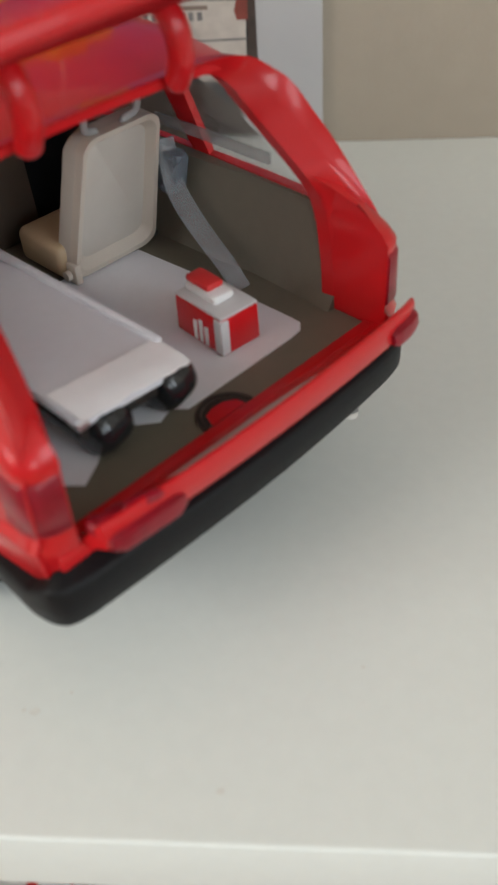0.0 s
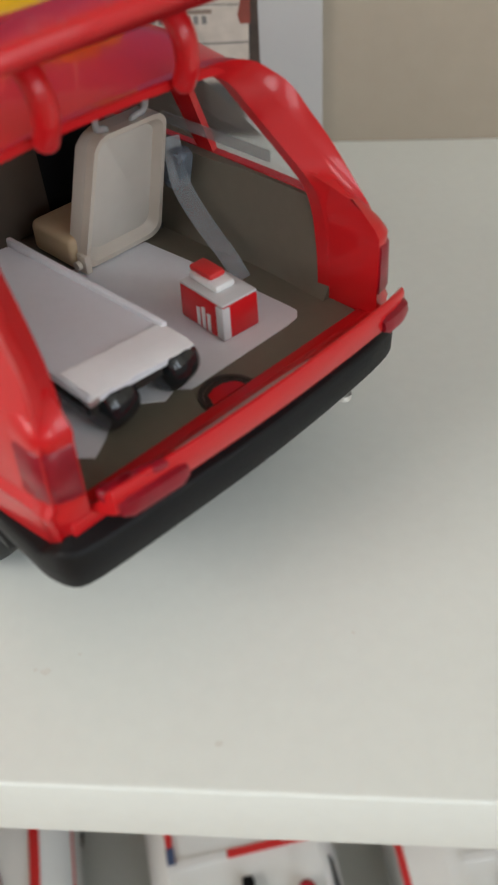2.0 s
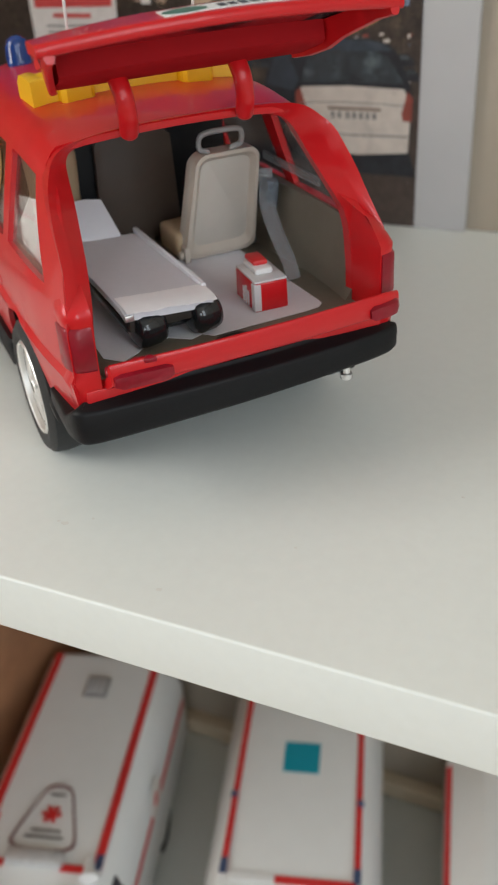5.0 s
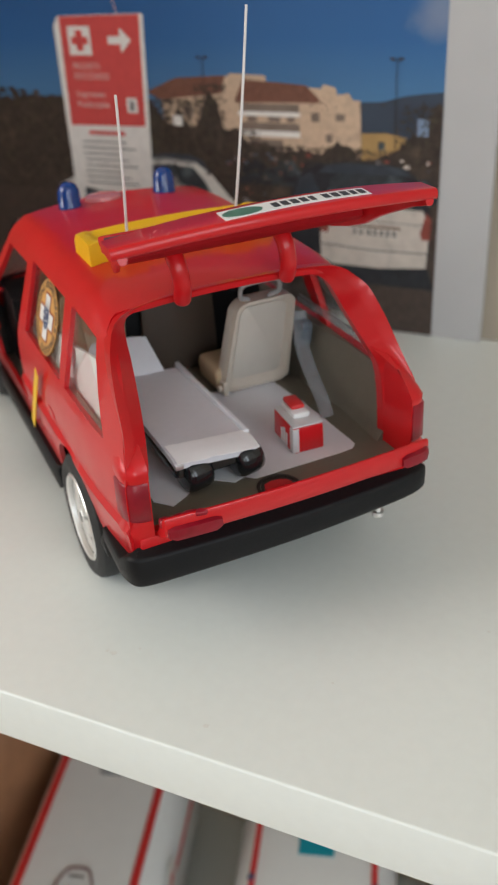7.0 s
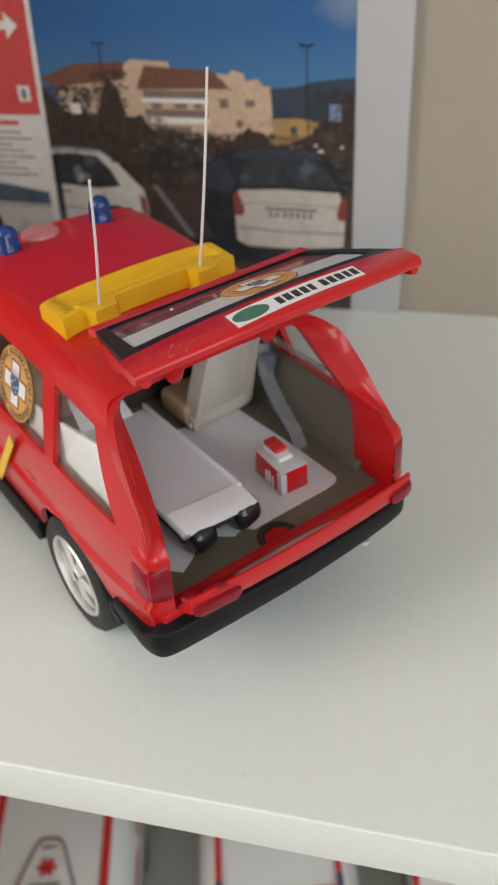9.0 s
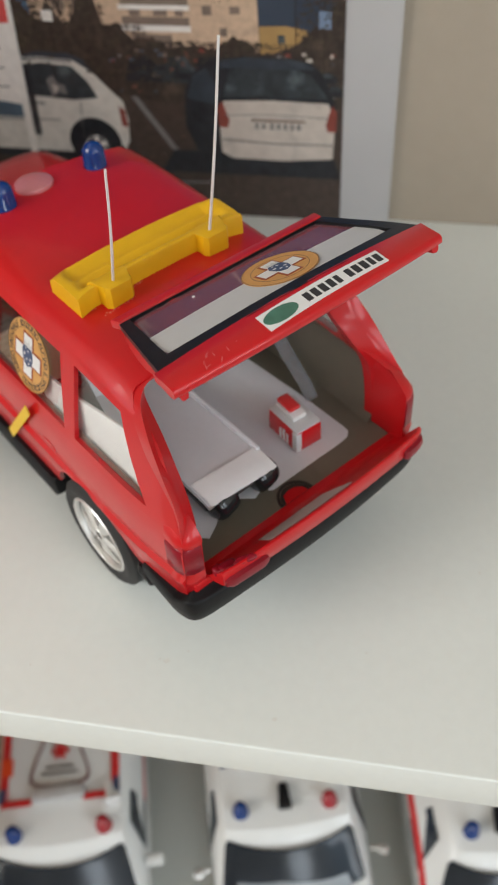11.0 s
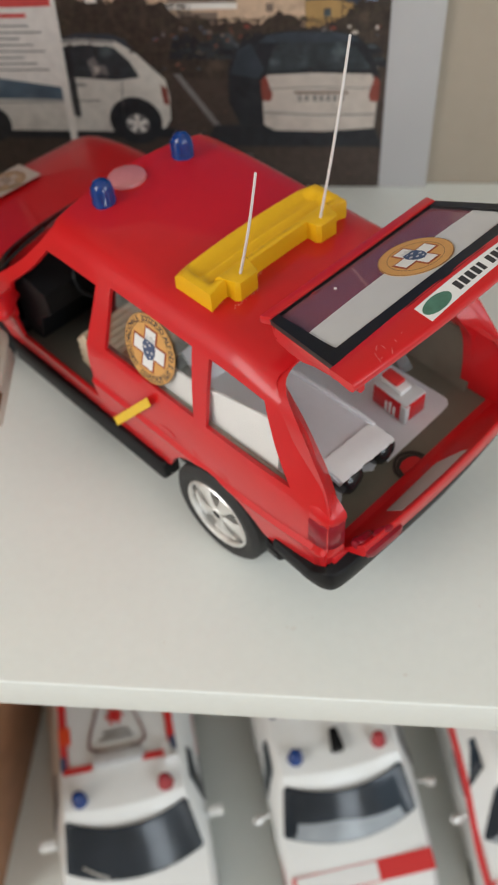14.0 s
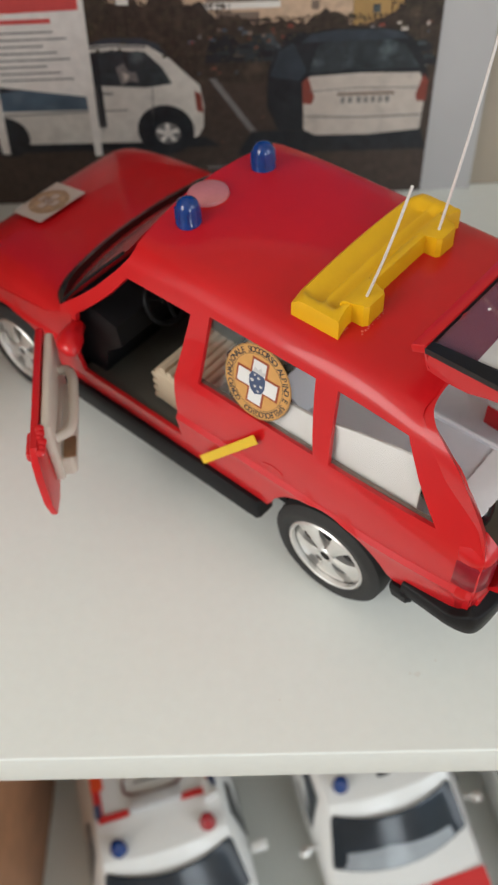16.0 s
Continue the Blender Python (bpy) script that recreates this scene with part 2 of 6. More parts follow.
def tube(bm, path, r, n=8):
    pts = [Vector(p) for p in path]
    rings = []
    for i, p in enumerate(pts):
        d = (pts[min(i + 1, len(pts) - 1)] - pts[max(i - 1, 0)]).normalized()
        q = d.to_track_quat("Z", "Y")
        rr = r[i] if isinstance(r, (list, tuple)) else r
        rings.append([p + q @ Vector((rr * math.cos(k * math.tau / n), rr * math.sin(k * math.tau / n), 0)) for k in range(n)])
    return loft(bm, rings)


def prism(bm, pts, axis, a, b, bevel=0.0):
    """A flat outline of 2D points, pushed out along an axis from a to b."""
    def at(p, h):
        return {"x": (h, p[0], p[1]), "y": (p[0], h, p[1]), "z": (p[0], p[1], h)}[axis]
    lo, hi = [bm.verts.new(at(p, a)) for p in pts], [bm.verts.new(at(p, b)) for p in pts]
    n = len(pts)
    fs = [bm.faces.new(lo[::-1]), bm.faces.new(hi)]
    for i in range(n):
        j = (i + 1) % n
        fs.append(bm.faces.new((lo[i], lo[j], hi[j], hi[i])))
    if bevel:
        es = [e for e in {e for f in fs[:2] for e in f.edges}]
        bmesh.ops.bevel(bm, geom=es, offset=bevel, segments=2, profile=0.5, affect="EDGES")
    return bm


def disc(cx, cy, rx, ry=None, n=36):
    ry = rx if ry is None else ry
    return [(cx + rx * math.cos(k * math.tau / n), cy + ry * math.sin(k * math.tau / n)) for k in range(n)]


def arc_band(cx, cy, r0, r1, a0, a1, n=6):
    ang = [a0 + (a1 - a0) * k / n for k in range(n + 1)]
    return [(cx + r1 * math.cos(a), cy + r1 * math.sin(a)) for a in ang] + [(cx + r0 * math.cos(a), cy + r0 * math.sin(a)) for a in reversed(ang)]


def rounded(x0, x1, y0, y1, r, n=5):
    pts = []
    for cx, cy, a in ((x1 - r, y1 - r, 0), (x0 + r, y1 - r, 90), (x0 + r, y0 + r, 180), (x1 - r, y0 + r, 270)):
        pts += [(cx + r * math.cos(radians(a + 90 * k / n)), cy + r * math.sin(radians(a + 90 * k / n))) for k in range(n + 1)]
    return pts


def bent(bm, fn):
    for v in bm.verts:
        v.co = Vector(fn(v.co))
    return bm


def part(name, bm, mat, parent=None, label="", smooth=35, m=None):
    bmesh.ops.recalc_face_normals(bm, faces=bm.faces[:])
    me = bpy.data.meshes.new(name)
    for v in bm.verts:
        v.co *= 0.001
    bm.to_mesh(me)
    bm.free()
    me.materials.append(mat)
    for p in me.polygons:
        p.use_smooth = True
    me.set_sharp_from_angle(angle=radians(smooth))
    ob = new(name, me)
    if parent is not None:
        ob.parent = parent
    if m is not None:
        ob.matrix_basis = m
    if label:
        ob["label"] = label
    return ob


def thing(name, m, label, category, group="", kind=""):
    ob = new(name)
    ob.matrix_basis = m
    ob.empty_display_size = 0.01
    return tagged(ob, label, category, group, kind)


def mm(x, y, z, rx=0, ry=0, rz=0):
    return pose(x / 1000, y / 1000, z / 1000, rx, ry, rz)


def smooth_path(pts, n=4):
    """A Catmull-Rom curve through the points."""
    p = [Vector(q) for q in pts]
    p = [p[0] * 2 - p[1]] + p + [p[-1] * 2 - p[-2]]
    out = []
    for i in range(1, len(p) - 2):
        a, b, c, d = p[i - 1:i + 3]
        for k in range(n):
            t = k / n
            out.append(0.5 * (2 * b + (c - a) * t + (2 * a - 5 * b + 4 * c - d) * t * t + (3 * b - a - 3 * c + d) * t ** 3))
    return out + [p[-2]]


def glyph(ch, size, bold=0.0):
    """One letter of the built-in font as a flat mesh, in millimetres."""
    cu = bpy.data.curves.new("letter", "FONT")
    cu.body, cu.size, cu.align_x, cu.resolution_u, cu.offset = ch, size, "CENTER", 2, bold
    ob = bpy.data.objects.new("letter", cu)
    me = bpy.data.meshes.new_from_object(ob)
    bm = bm_new()
    bm.from_mesh(me)
    bpy.data.objects.remove(ob)
    bpy.data.curves.remove(cu)
    bpy.data.meshes.remove(me)
    return bm


def lerp_list(x, rows):
    if x <= rows[0][0]:
        return rows[0][1]
    for (a, p), (b, q) in zip(rows, rows[1:]):
        if x <= b:
            return p + (q - p) * (x - a) / (b - a)
    return rows[-1][1]


# ---- room and shelves ----
def solid(name, x0, x1, y0, y1, z0, z1, mat, label="", bevel=0.0, kind="structure"):
    return tagged(part(name, box(bm_new(), x0, x1, y0, y1, z0, z1, bevel), mat), label, kind=kind)


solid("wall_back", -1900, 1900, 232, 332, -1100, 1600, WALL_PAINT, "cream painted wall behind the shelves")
solid("floor", -1900, 1900, -2600, 232, -1200, -1100, ROOM_FLOOR, "brown wooden floor of the room")
solid("ceiling", -1900, 1900, -2600, 232, 1600, 1700, ROOM_PAINT, "plain white ceiling of the room")


def wall_with_opening(name, axis, at, a0, a1, o0, o1, z0, z1, label):
    bm = bm_new()
    for p0, p1, q0, q1 in ((a0, o0, -1100, 1600), (o1, a1, -1100, 1600), (o0, o1, -1100, z0), (o0, o1, z1, 1600)):
        if axis == "x":
            box(bm, at, at + 100, p0, p1, q0, q1)
        else:
            box(bm, p0, p1, at, at + 100, q0, q1)
    return tagged(part(name, bm, ROOM_PAINT), label, kind="structure")


wall_with_opening("wall_left", "x", -2000, -2600, 232, -2000, -500, -200, 1300, "plain white side wall with a window opening")
wall_with_opening("wall_right", "x", 1900, -2600, 232, -2200, -700, -200, 1300, "plain white side wall with a window opening")
wall_with_opening("wall_front", "y", -2700, -1900, 1900, 800, 1500, -150, 1250, "plain white wall across the room with a window opening")

bm = box(bm_new(), -330, 460, -0.4, 232, -16, 0, 0.7, 4)
shelf_upper = tagged(part("shelf_board", bm, WHITE_BOARD), "white melamine shelf board with faint scuffs", "shelf", kind="structure")
SCUFF = material("grey_scuff", (0.73, 0.735, 0.69), 0.7, grain=0.1)
rnd = random.Random(5)
for sx, sy, sr in ((6.7, 20.2, 0.9), (4.8, 20.6, 0.5), (38.1, 7.8, 0.8), (12.0, 24.0, 0.45), (60.0, 30.0, 0.4), (90.0, 60.0, 0.5), (-30.0, 14.0, 0.4)):
    bm = prism(bm_new(), [(sx + sr * (0.7 + 0.5 * rnd.random()) * math.cos(k), sy + sr * (0.5 + 0.5 * rnd.random()) * math.sin(k)) for k in np.linspace(0, 5.6, 9)], "z", 0.0, 0.03)
    part("scuff_mark", bm, SCUFF, shelf_upper, "faint grey scuff mark")
shelf_lower = solid("shelf_board", -172, 460, 0, 232, -366, -350, WHITE_BOARD, "white lower shelf board", 0.8)
solid("shelf_side_panel", -192, -172.2, 0, 232, -500, -16.4, BROWN_WOOD, "dark brown wooden side panel of the shelf", 1.0)
solid("shelf_side_panel", -206, -186, 70, 232, 0.2, 240, BROWN_WOOD, "dark brown wooden upright at the shelf end", 1.0)
solid("trim", -172, 460, 222, 231.8, -349.8, -338, BEIGE, "cream strip along the back of the lower shelf", 1.0)

# ---- the red toy car ----
CAR = mm(2.0, 83.2, 0, 0, 0, 49.3)
car = thing("toy_car", CAR, "glossy red toy rescue car with raised tailgate on white shelf", "toy car")

AXLE_R, AXLE_F, WHEEL_Z, WHEEL_R = -9.6, 114.0, 17.6, 17.6


def taper(v):
    if v < -18:
        return -2.4 * ((-18 - v) / 34) ** 2
    if v > 112:
        return -3.6 * ((v - 112) / 38) ** 2
    return 0.0


SIDE = [(17, 37.2), (22, 38.6), (30, 39.6), (36, 40.2), (37.5, 40.6), (39, 39.6), (46, 39.8), (52, 39.2), (55, 38.4), (60, 37.0), (66, 35.3), (76, 32.4), (78.5, 31.2), (80.5, 28.6)]


def side_u(v, w):
    return lerp_list(w, SIDE) + taper(v)


def roof_drop(v):
    d = 0.0
    if v < -6:
        d += 2.4 * ((-6 - max(v, -27)) / 19) ** 2
    if v > 40:
        d += 1.8 * ((v - 40) / 26) ** 2
    return d


def bottom_w(v):
    w = 20.5 if v > -30 else 25.4
    for c in (AXLE_R, AXLE_F):
        if abs(v - c) < 20.5:
            w = max(w, WHEEL_Z + math.sqrt(20.5 ** 2 - (v - c) ** 2))
    return w


CAP = [(80, 53.0), (86, 50.5), (94, 47.0), (116, 43.8), (130, 41.0), (142, 38.0), (150, 33.0)]


def lower_side(sign, door_open):
    bm = bm_new()
    vs = sorted(set([round(x, 2) for x in np.arange(-50, 150.1, 2.0)] + [42.0, 82.0]))
    levels = [0, 25, 29, 34, 36.2, 37.5, 39, 43, 48, 51, 53]
    grid = []
    for v in vs:
        b = bottom_w(v)
        col = []
        for k, w in enumerate(levels):
            z = max(min(w, lerp_list(v, CAP) - 0.2 * (len(levels) - 1 - k)), b + 0.25 * k) if k else b
            col.append(bm.verts.new((sign * side_u(v, z), v, z)))
        grid.append(col)
    for i in range(len(vs) - 1):
        mid = (vs[i] + vs[i + 1]) / 2
        for k in range(len(levels) - 1):
            if door_open and 42 < mid < 82 and levels[k] >= 29:
                continue
            bm.faces.new((grid[i][k], grid[i + 1][k], grid[i + 1][k + 1], grid[i][k + 1]))
    bmesh.ops.delete(bm, geom=[v for v in bm.verts if not v.link_faces], context="VERTS")
    bmesh.ops.recalc_face_normals(bm, faces=bm.faces[:])
    # make the shell grow inwards
    f = bm.faces[0]
    if f.normal.x * sign < 0:
        bmesh.ops.reverse_faces(bm, faces=bm.faces[:])
    bmesh.ops.solidify(bm, geom=bm.faces[:], thickness=1.3)
    return bm


part("side_panel", lower_side(-1, True), RED, car)
part("side_panel", lower_side(1, False), RED, car)


# greenhouse: pillars, window frames and roof in one shell
REAR = [(50.5, -50.0), (53, -49.7), (60, -45.2), (67, -39.2), (73, -33.8), (76.4, -30.0), (78.4, -26.4), (80.5, -24.8)]
COLS = [((-52, -24.8), 3), ((-39.4, -23.0), 8), ((-8.2, -5.3), 2), ((-3.8, 1.2), 9), ((34, 33), 2), ((42, 38.5), 8), ((80, 57.5), 2), ((86.5, 61.5), 0)]


def greenhouse():
    bm = bm_new()
    cols, tags = [], []
    for k, (pair, n) in enumerate(COLS):
        if n == 0:
            cols.append((*pair, None, 1.0))
            break
        nxt = COLS[k + 1][0]
        for j in range(n):
            f = j / n
            cols.append((pair[0] + (nxt[0] - pair[0]) * f, pair[1] + (nxt[1] - pair[1]) * f, nxt if k == 0 else None, f))
            tags.append(k)
    side_rows = [50.5, 53, 55.2, 60, 65, 70, 72.8, 75, 76.6, 78.6, 80.2]
    across = [-27.5, -23, -15, -6, 6, 15, 23, 27.5]
    rows = [("L", w) for w in side_rows] + [("T", u) for u in across] + [("R", w) for w in reversed(side_rows)]
    grid = []
    for lo, hi, towards, share in cols:
        col = []
        for kind, q in rows:
            w = q if kind != "T" else 80.5
            f = min(1, max(0, (w - 53) / 26))
            f = f + 0.10 * math.sin(math.pi * f)
            v = lo + (hi - lo) * f
            if towards:
                v = lerp_list(w, REAR) * (1 - share) + (towards[0] + (towards[1] - towards[0]) * f) * share
            if kind == "T":
                bow = 1 - (q / 29) ** 2
                z = 80.9 + 1.8 * bow - roof_drop(hi)
                vv = v + (3.2 * bow if hi > 60 else 0) - (1.0 * bow if hi < -24 else 0)
                col.append(bm.verts.new((q, vv, z)))
            else:
                drop = roof_drop(v) * max(0, (q - 70) / 10)
                s = -1 if kind == "L" else 1
                g = (1 - share) * min(1.0, max(0.0, (q - 51) / 4)) * min(1.0, max(0.0, (79.5 - q) / 4)) if s > 0 and towards else 0.0
                back = lerp_list(q, ((52, 0), (60, -1.2), (66, -2.2), (70, -3.2), (74, -3.8), (77, -3.2), (79, -1.6), (80.5, 0))) * (1 - share) if s < 0 and towards else 0.0
                col.append(bm.verts.new((s * side_u(v, q) + 1.6 * g, v + 5.5 * g + back, q - drop)))
        grid.append(col)
    for i, tag in enumerate(tags):
        for k in range(len(rows) - 1):
            (ka, qa), (kb, qb) = rows[k], rows[k + 1]
            lo, hi = min(qa, qb), max(qa, qb)
            side = ka == kb and ka in "LR"
            if side and tag in (1, 3) and lo >= 55 and hi <= 75.2:
                continue
            if side and tag == 5 and ka == "L" and hi <= 73:
                continue
            if side and tag == 5 and ka == "R" and lo >= 55 and hi <= 75.2:
                continue
            bm.faces.new((grid[i][k], grid[i + 1][k], grid[i + 1][k + 1], grid[i][k + 1]))
    bmesh.ops.delete(bm, geom=[v for v in bm.verts if not v.link_faces], context="VERTS")
    bmesh.ops.recalc_face_normals(bm, faces=bm.faces[:])
    top = max(bm.faces, key=lambda f: f.calc_center_median().z)
    if top.normal.z < 0:
        bmesh.ops.reverse_faces(bm, faces=bm.faces[:])
    bmesh.ops.solidify(bm, geom=bm.faces[:], thickness=1.5)
    return bm


part("roof", greenhouse(), RED, car, smooth=50)


# frame round the open rear hatch
def hatch_frame():
    bm = bm_new()
    outer = [(side_u(-50, 34), -50.2, 34), (side_u(-50, 42), -50.3, 42), (side_u(-50, 48), -50.2, 48), (36.8, -50.0, 53), (35.6, -47.6, 60), (35.0, -43.4, 66.8), (34.0, -39.0, 72.2), (32.4, -34.6, 75.0), (29.6, -29.2, 77.3), (25.4, -26.0, 78.8), (17, -25.4, 80.0), (9, -25.7, 80.5), (0, -25.8, 80.7)]
    w_in = (34, 42, 48, 52, 58.4, 64.6, 69.6, 73.0, 75.6, 77.2, 77.8, 78.1, 78.3)
    v_in = (-47.0, -47.2, -47.4, -47.4, -43.4, -37.8, -32.6, -28.6, -25.0, -23.6, -23.2, -23.4, -23.5)
    left = (31.4, 31.4, 31.2, 30.8, 29.6, 28.4, 27.4, 26.8, 25.8, 23.2, 15.5, 8.5, 0)
    # the kerb side is set wider and its inner edge lies deeper
    outer_r = [(38.3, -49.3, 34), (38.6, -49.3, 42), (39.4, -48.2, 48), (39.9, -46.2, 53), (38.5, -43.9, 58), (37.6, -41.0, 62.4), (37.3, -37.6, 66.2), (36.9, -33.8, 69.8), (35.4, -31.0, 74.0), (33.0, -29.0, 76.6), (29.8, -27.0, 78.9), (24, -25.8, 80.0), (12, -25.7, 80.6)]
    inner_r = [(34.4, -41.0, 34), (34.4, -40.8, 42), (34.3, -40.3, 48), (34.2, -39.6, 52.4), (33.4, -38.6, 57.0), (31.5, -37.0, 61.2), (30.4, -34.5, 64.4), (29.3, -30.9, 68.2), (28.6, -26.9, 71.8), (27.6, -24.9, 74.4), (25.4, -23.6, 76.5), (20.0, -23.3, 77.7), (10, -23.4, 78.1)]
    at = smooth_path([(-u, v, w) for u, v, w in outer] + outer_r[::-1], 4)
    into = smooth_path([(-u, v, w) for u, v, w in zip(left, v_in, w_in)] + inner_r[::-1], 4)
    rings = []
    for a, b in zip(at, into):
        ahead = Vector((0, 3.0, 0))
        back = Vector((0, -0.9, 0)) * (1 - 0.8 * min(1.0, max(0.0, (a.z - 72) / 5))) * min(1.0, max(0.15, (a.z - 48.6) / 3.0)) * (0.5 if a.x > 0 else 0.3)
        rings.append([a + ahead * (1.2 if a.x > 0 else 2.2) - Vector(((0.3 if a.x > 0 else 0.8) * (a.x / 38), 0, 0.4 * (1 if a.z > 77 else 0))), a + Vector((0, -0.1, 0)), a.lerp(b, 0.08) + back * 0.9, a.lerp(b, 0.24) + back * 1.7, a.lerp(b, 0.42) + back * 2.1, a.lerp(b, 0.47) + back * 1.9, a.lerp(b, 0.9) + back * 0.5, b + back * 0.1, b + ahead * 0.1, b + ahead])
    loft(bm, rings)
    return bm


part("hatch_frame", hatch_frame(), RED, car, smooth=42)

# hood and nose
bm = bm_new()
rings = []
for v, wc in ((83, 52.8), (88, 52.4), (96, 52.0), (106, 51.5), (116, 50.9), (125, 50.0), (131, 48.8), (136, 46.6), (140, 43.6), (145, 39.4), (149, 33.6), (150, 24)):
    edge = min(lerp_list(v, CAP), wc)
    h = side_u(v, edge) - 0.2
    ring = []
    for x in (-1, -0.985, -0.95, -0.90, -0.84, -0.78, -0.70, -0.5, -0.25, 0, 0.25, 0.5, 0.70, 0.78, 0.84, 0.90, 0.95, 0.985, 1):
        f = min(1.0, (1 - abs(x)) / 0.26)
        f = math.sqrt(max(0.0, 1 - (1 - f) ** 2))
        ring.append((x * h, v, edge - 0.4 + (wc - edge - 0.4) * f + 0.8 * f * (1 - (x / 0.8) ** 2 if abs(x) < 0.8 else 0)))
    rings.append(ring)
loft(bm, rings, closed=False)
bmesh.ops.recalc_face_normals(bm, faces=bm.faces[:])
bmesh.ops.solidify(bm, geom=bm.faces[:], thickness=1.3)
part("hood", bm, RED, car, smooth=50)
part("front_bumper", box(bm_new(), -36, 36, 147, 153, 22, 31, 1.5), BLACK, car)
part("front_apron", box(bm_new(), -33, 33, 143, 147.5, 20, 36, 1.0), RED, car)

# windscreen with its black seal
bm = bm_new()
rings = []
for f in np.linspace(0, 1, 7):
    h = 37.0 - 7.4 * f
    rings.append([(x * h, 86.4 - 24.0 * f + (6.0 - 2.6 * f) * (1 - x * x), 53.6 + 26.2 * f - 0.5 * x * x * f) for x in np.linspace(-1, 1, 13)])
loft(bm, rings, closed=False)
bmesh.ops.solidify(bm, geom=bm.faces[:], thickness=0.6)
part("windscreen", bm, SCREEN_SHEEN, car, "clear curved windscreen with a grey-pink painted reflection", smooth=60)
for s in (-1, 1):
    part("windscreen_seal", tube(bm_new(), smooth_path([(s * 38.2, 86.6, 53.0), (s * 36.4, 82.2, 58.6), (s * 33.4, 73.6, 68.0), (s * 30.6, 64.6, 77.2)], 3), 0.45, 8), BLACK, car)
front = smooth_path([(-39.0, 86.2, 0), (-36.0, 90.6, 0), (-29, 94.0, 0), (-15, 96.4, 0), (0, 97.0, 0), (15, 96.4, 0), (29, 94.0, 0), (36.0, 90.6, 0), (39.0, 86.2, 0)], 3)
rear = smooth_path([(-38.2, 85.2, 0), (-35.0, 88.0, 0), (-28.4, 91.2, 0), (-15, 93.8, 0), (0, 94.5, 0), (15, 93.8, 0), (28.4, 91.2, 0), (35.0, 88.0, 0), (38.2, 85.2, 0)], 3)
bm = bm_new()
loft(bm, [[p + Vector((0, 0, 51.4)), p + Vector((0, 0, 53.2)), p.lerp(q, 0.3) + Vector((0, 0, 54.0)), q + Vector((0, 0, 54.8)), q + Vector((0, 0, 51.4))] for p, q in zip(front, rear)])
part("scuttle", bm, BLACK_GLOSS, car, "black panel under the windscreen", smooth=60)

# window panes
def pane(sign, lo_a, hi_a, lo_b, hi_b):
    bm = bm_new()
    pts = [(lo_a, 54.6), (lo_b, 54.6), (hi_b, 75.8), (hi_a, 75.8)]
    a = [bm.verts.new((sign * (side_u(v, w) - 1.1), v, w)) for v, w in pts]
    b = [bm.verts.new((sign * (side_u(v, w) - 1.6), v, w)) for v, w in pts]
    bm.faces.new(a)
    bm.faces.new(b[::-1])
    for i in range(4):
        j = (i + 1) % 4
        bm.faces.new((a[i], b[i], b[j], a[j]))
    return bm


for sign, spans in ((-1, ((-40.0, -23.6, -7.7, -4.8), (-4.3, 0.7, 34.5, 33.5))), (1, ((-40.0, -23.6, -7.7, -4.8), (-4.3, 0.7, 34.5, 33.5), (41, 38, 81, 61.5)))):
    for s in spans:
        ob = part("window_pane", pane(sign, *s), GLASS, car, "clear plastic side window")
        ob.visible_shadow = False

# lower tailgate lip, rear panel, bumper
def lip_ring(u):
    e = max(0.0, (abs(u - 1.2) - 31) / 5.0)
    r = -57.6 - 1.6 * (1 - (u / 36) ** 2) + 1.2 * e * e
    top = 43.5 - 1.0 * e * e
    low = 38.2 + 0.6 * e
    return [(u, -47.4, 34.2), (u, -47.4, 35.2), (u, -49.4, 35.5), (u, -51.4, 36.4), (u, 0.5 * (r + 1.3 - 51.4), 0.5 * (36.4 + top - 0.6)), (u, r + 1.3, top - 0.6), (u, r + 0.8, top), (u, r + 0.3, top - 0.1), (u, r, top - 0.7), (u, r - 0.1, low + 0.6), (u, r + 0.5, low), (u, -53.0, 35.8), (u, -49.0, 34.2)]


bm = bm_new()
loft(bm, [lip_ring(u) for u in np.linspace(-31.8, 37.4, 27)])
lip = part("tailgate_lip", bm, RED, car, "red lower tailgate folded down", smooth=50)
bm = bm_new()
rings = []
for u, f0, f1 in ((-16.3, 0.12, 0.90), (-12, 0.10, 0.90), (-6, 0.08, 0.92), (0, 0.06, 0.92), (5.4, 0.06, 0.92), (8.2, 0.4, 0.92), (10.8, 0.76, 0.92)):
    r = lip_ring(u)
    a, b, c = Vector(r[3]), Vector(r[4]), Vector(r[5])
    at = [(a.lerp(b, f / 0.5) if f < 0.5 else b.lerp(c, (f - 0.5) / 0.5)) + Vector((0, 0, 0.16)) for f in (f0, (f0 + f1) / 2, f1)]
    rings.append(at + [q - Vector((0, 0, 0.2)) for q in reversed(at)])
loft(bm, rings)
part("tape_strip", bm, TAPE_GREY, car, "grey tape on the tailgate lip")
lump = random.Random(21)
for u0, u1 in ((-31.4, -19.0), (28.6, 37.0)):
    bm = bm_new()
    rings = []
    for u in np.linspace(u0, u1, 9):
        r = lip_ring(u)[9]
        e = 0.5 if u in (u0, u1) else 0.0
        rings.append([(u, r[1] + 0.6, 38.0 + e), (u, r[1] - 1.0 + e, 38.2 + e), (u, r[1] - 1.3 + e, 39.4), (u, r[1] - 1.0 + e, 41.0 - e), (u, r[1] + 0.8, 41.6 - e)])
    loft(bm, rings)
    part("bumper_lamp", bm, RED_LENS, car, "clear red reflector on the lip", smooth=50)
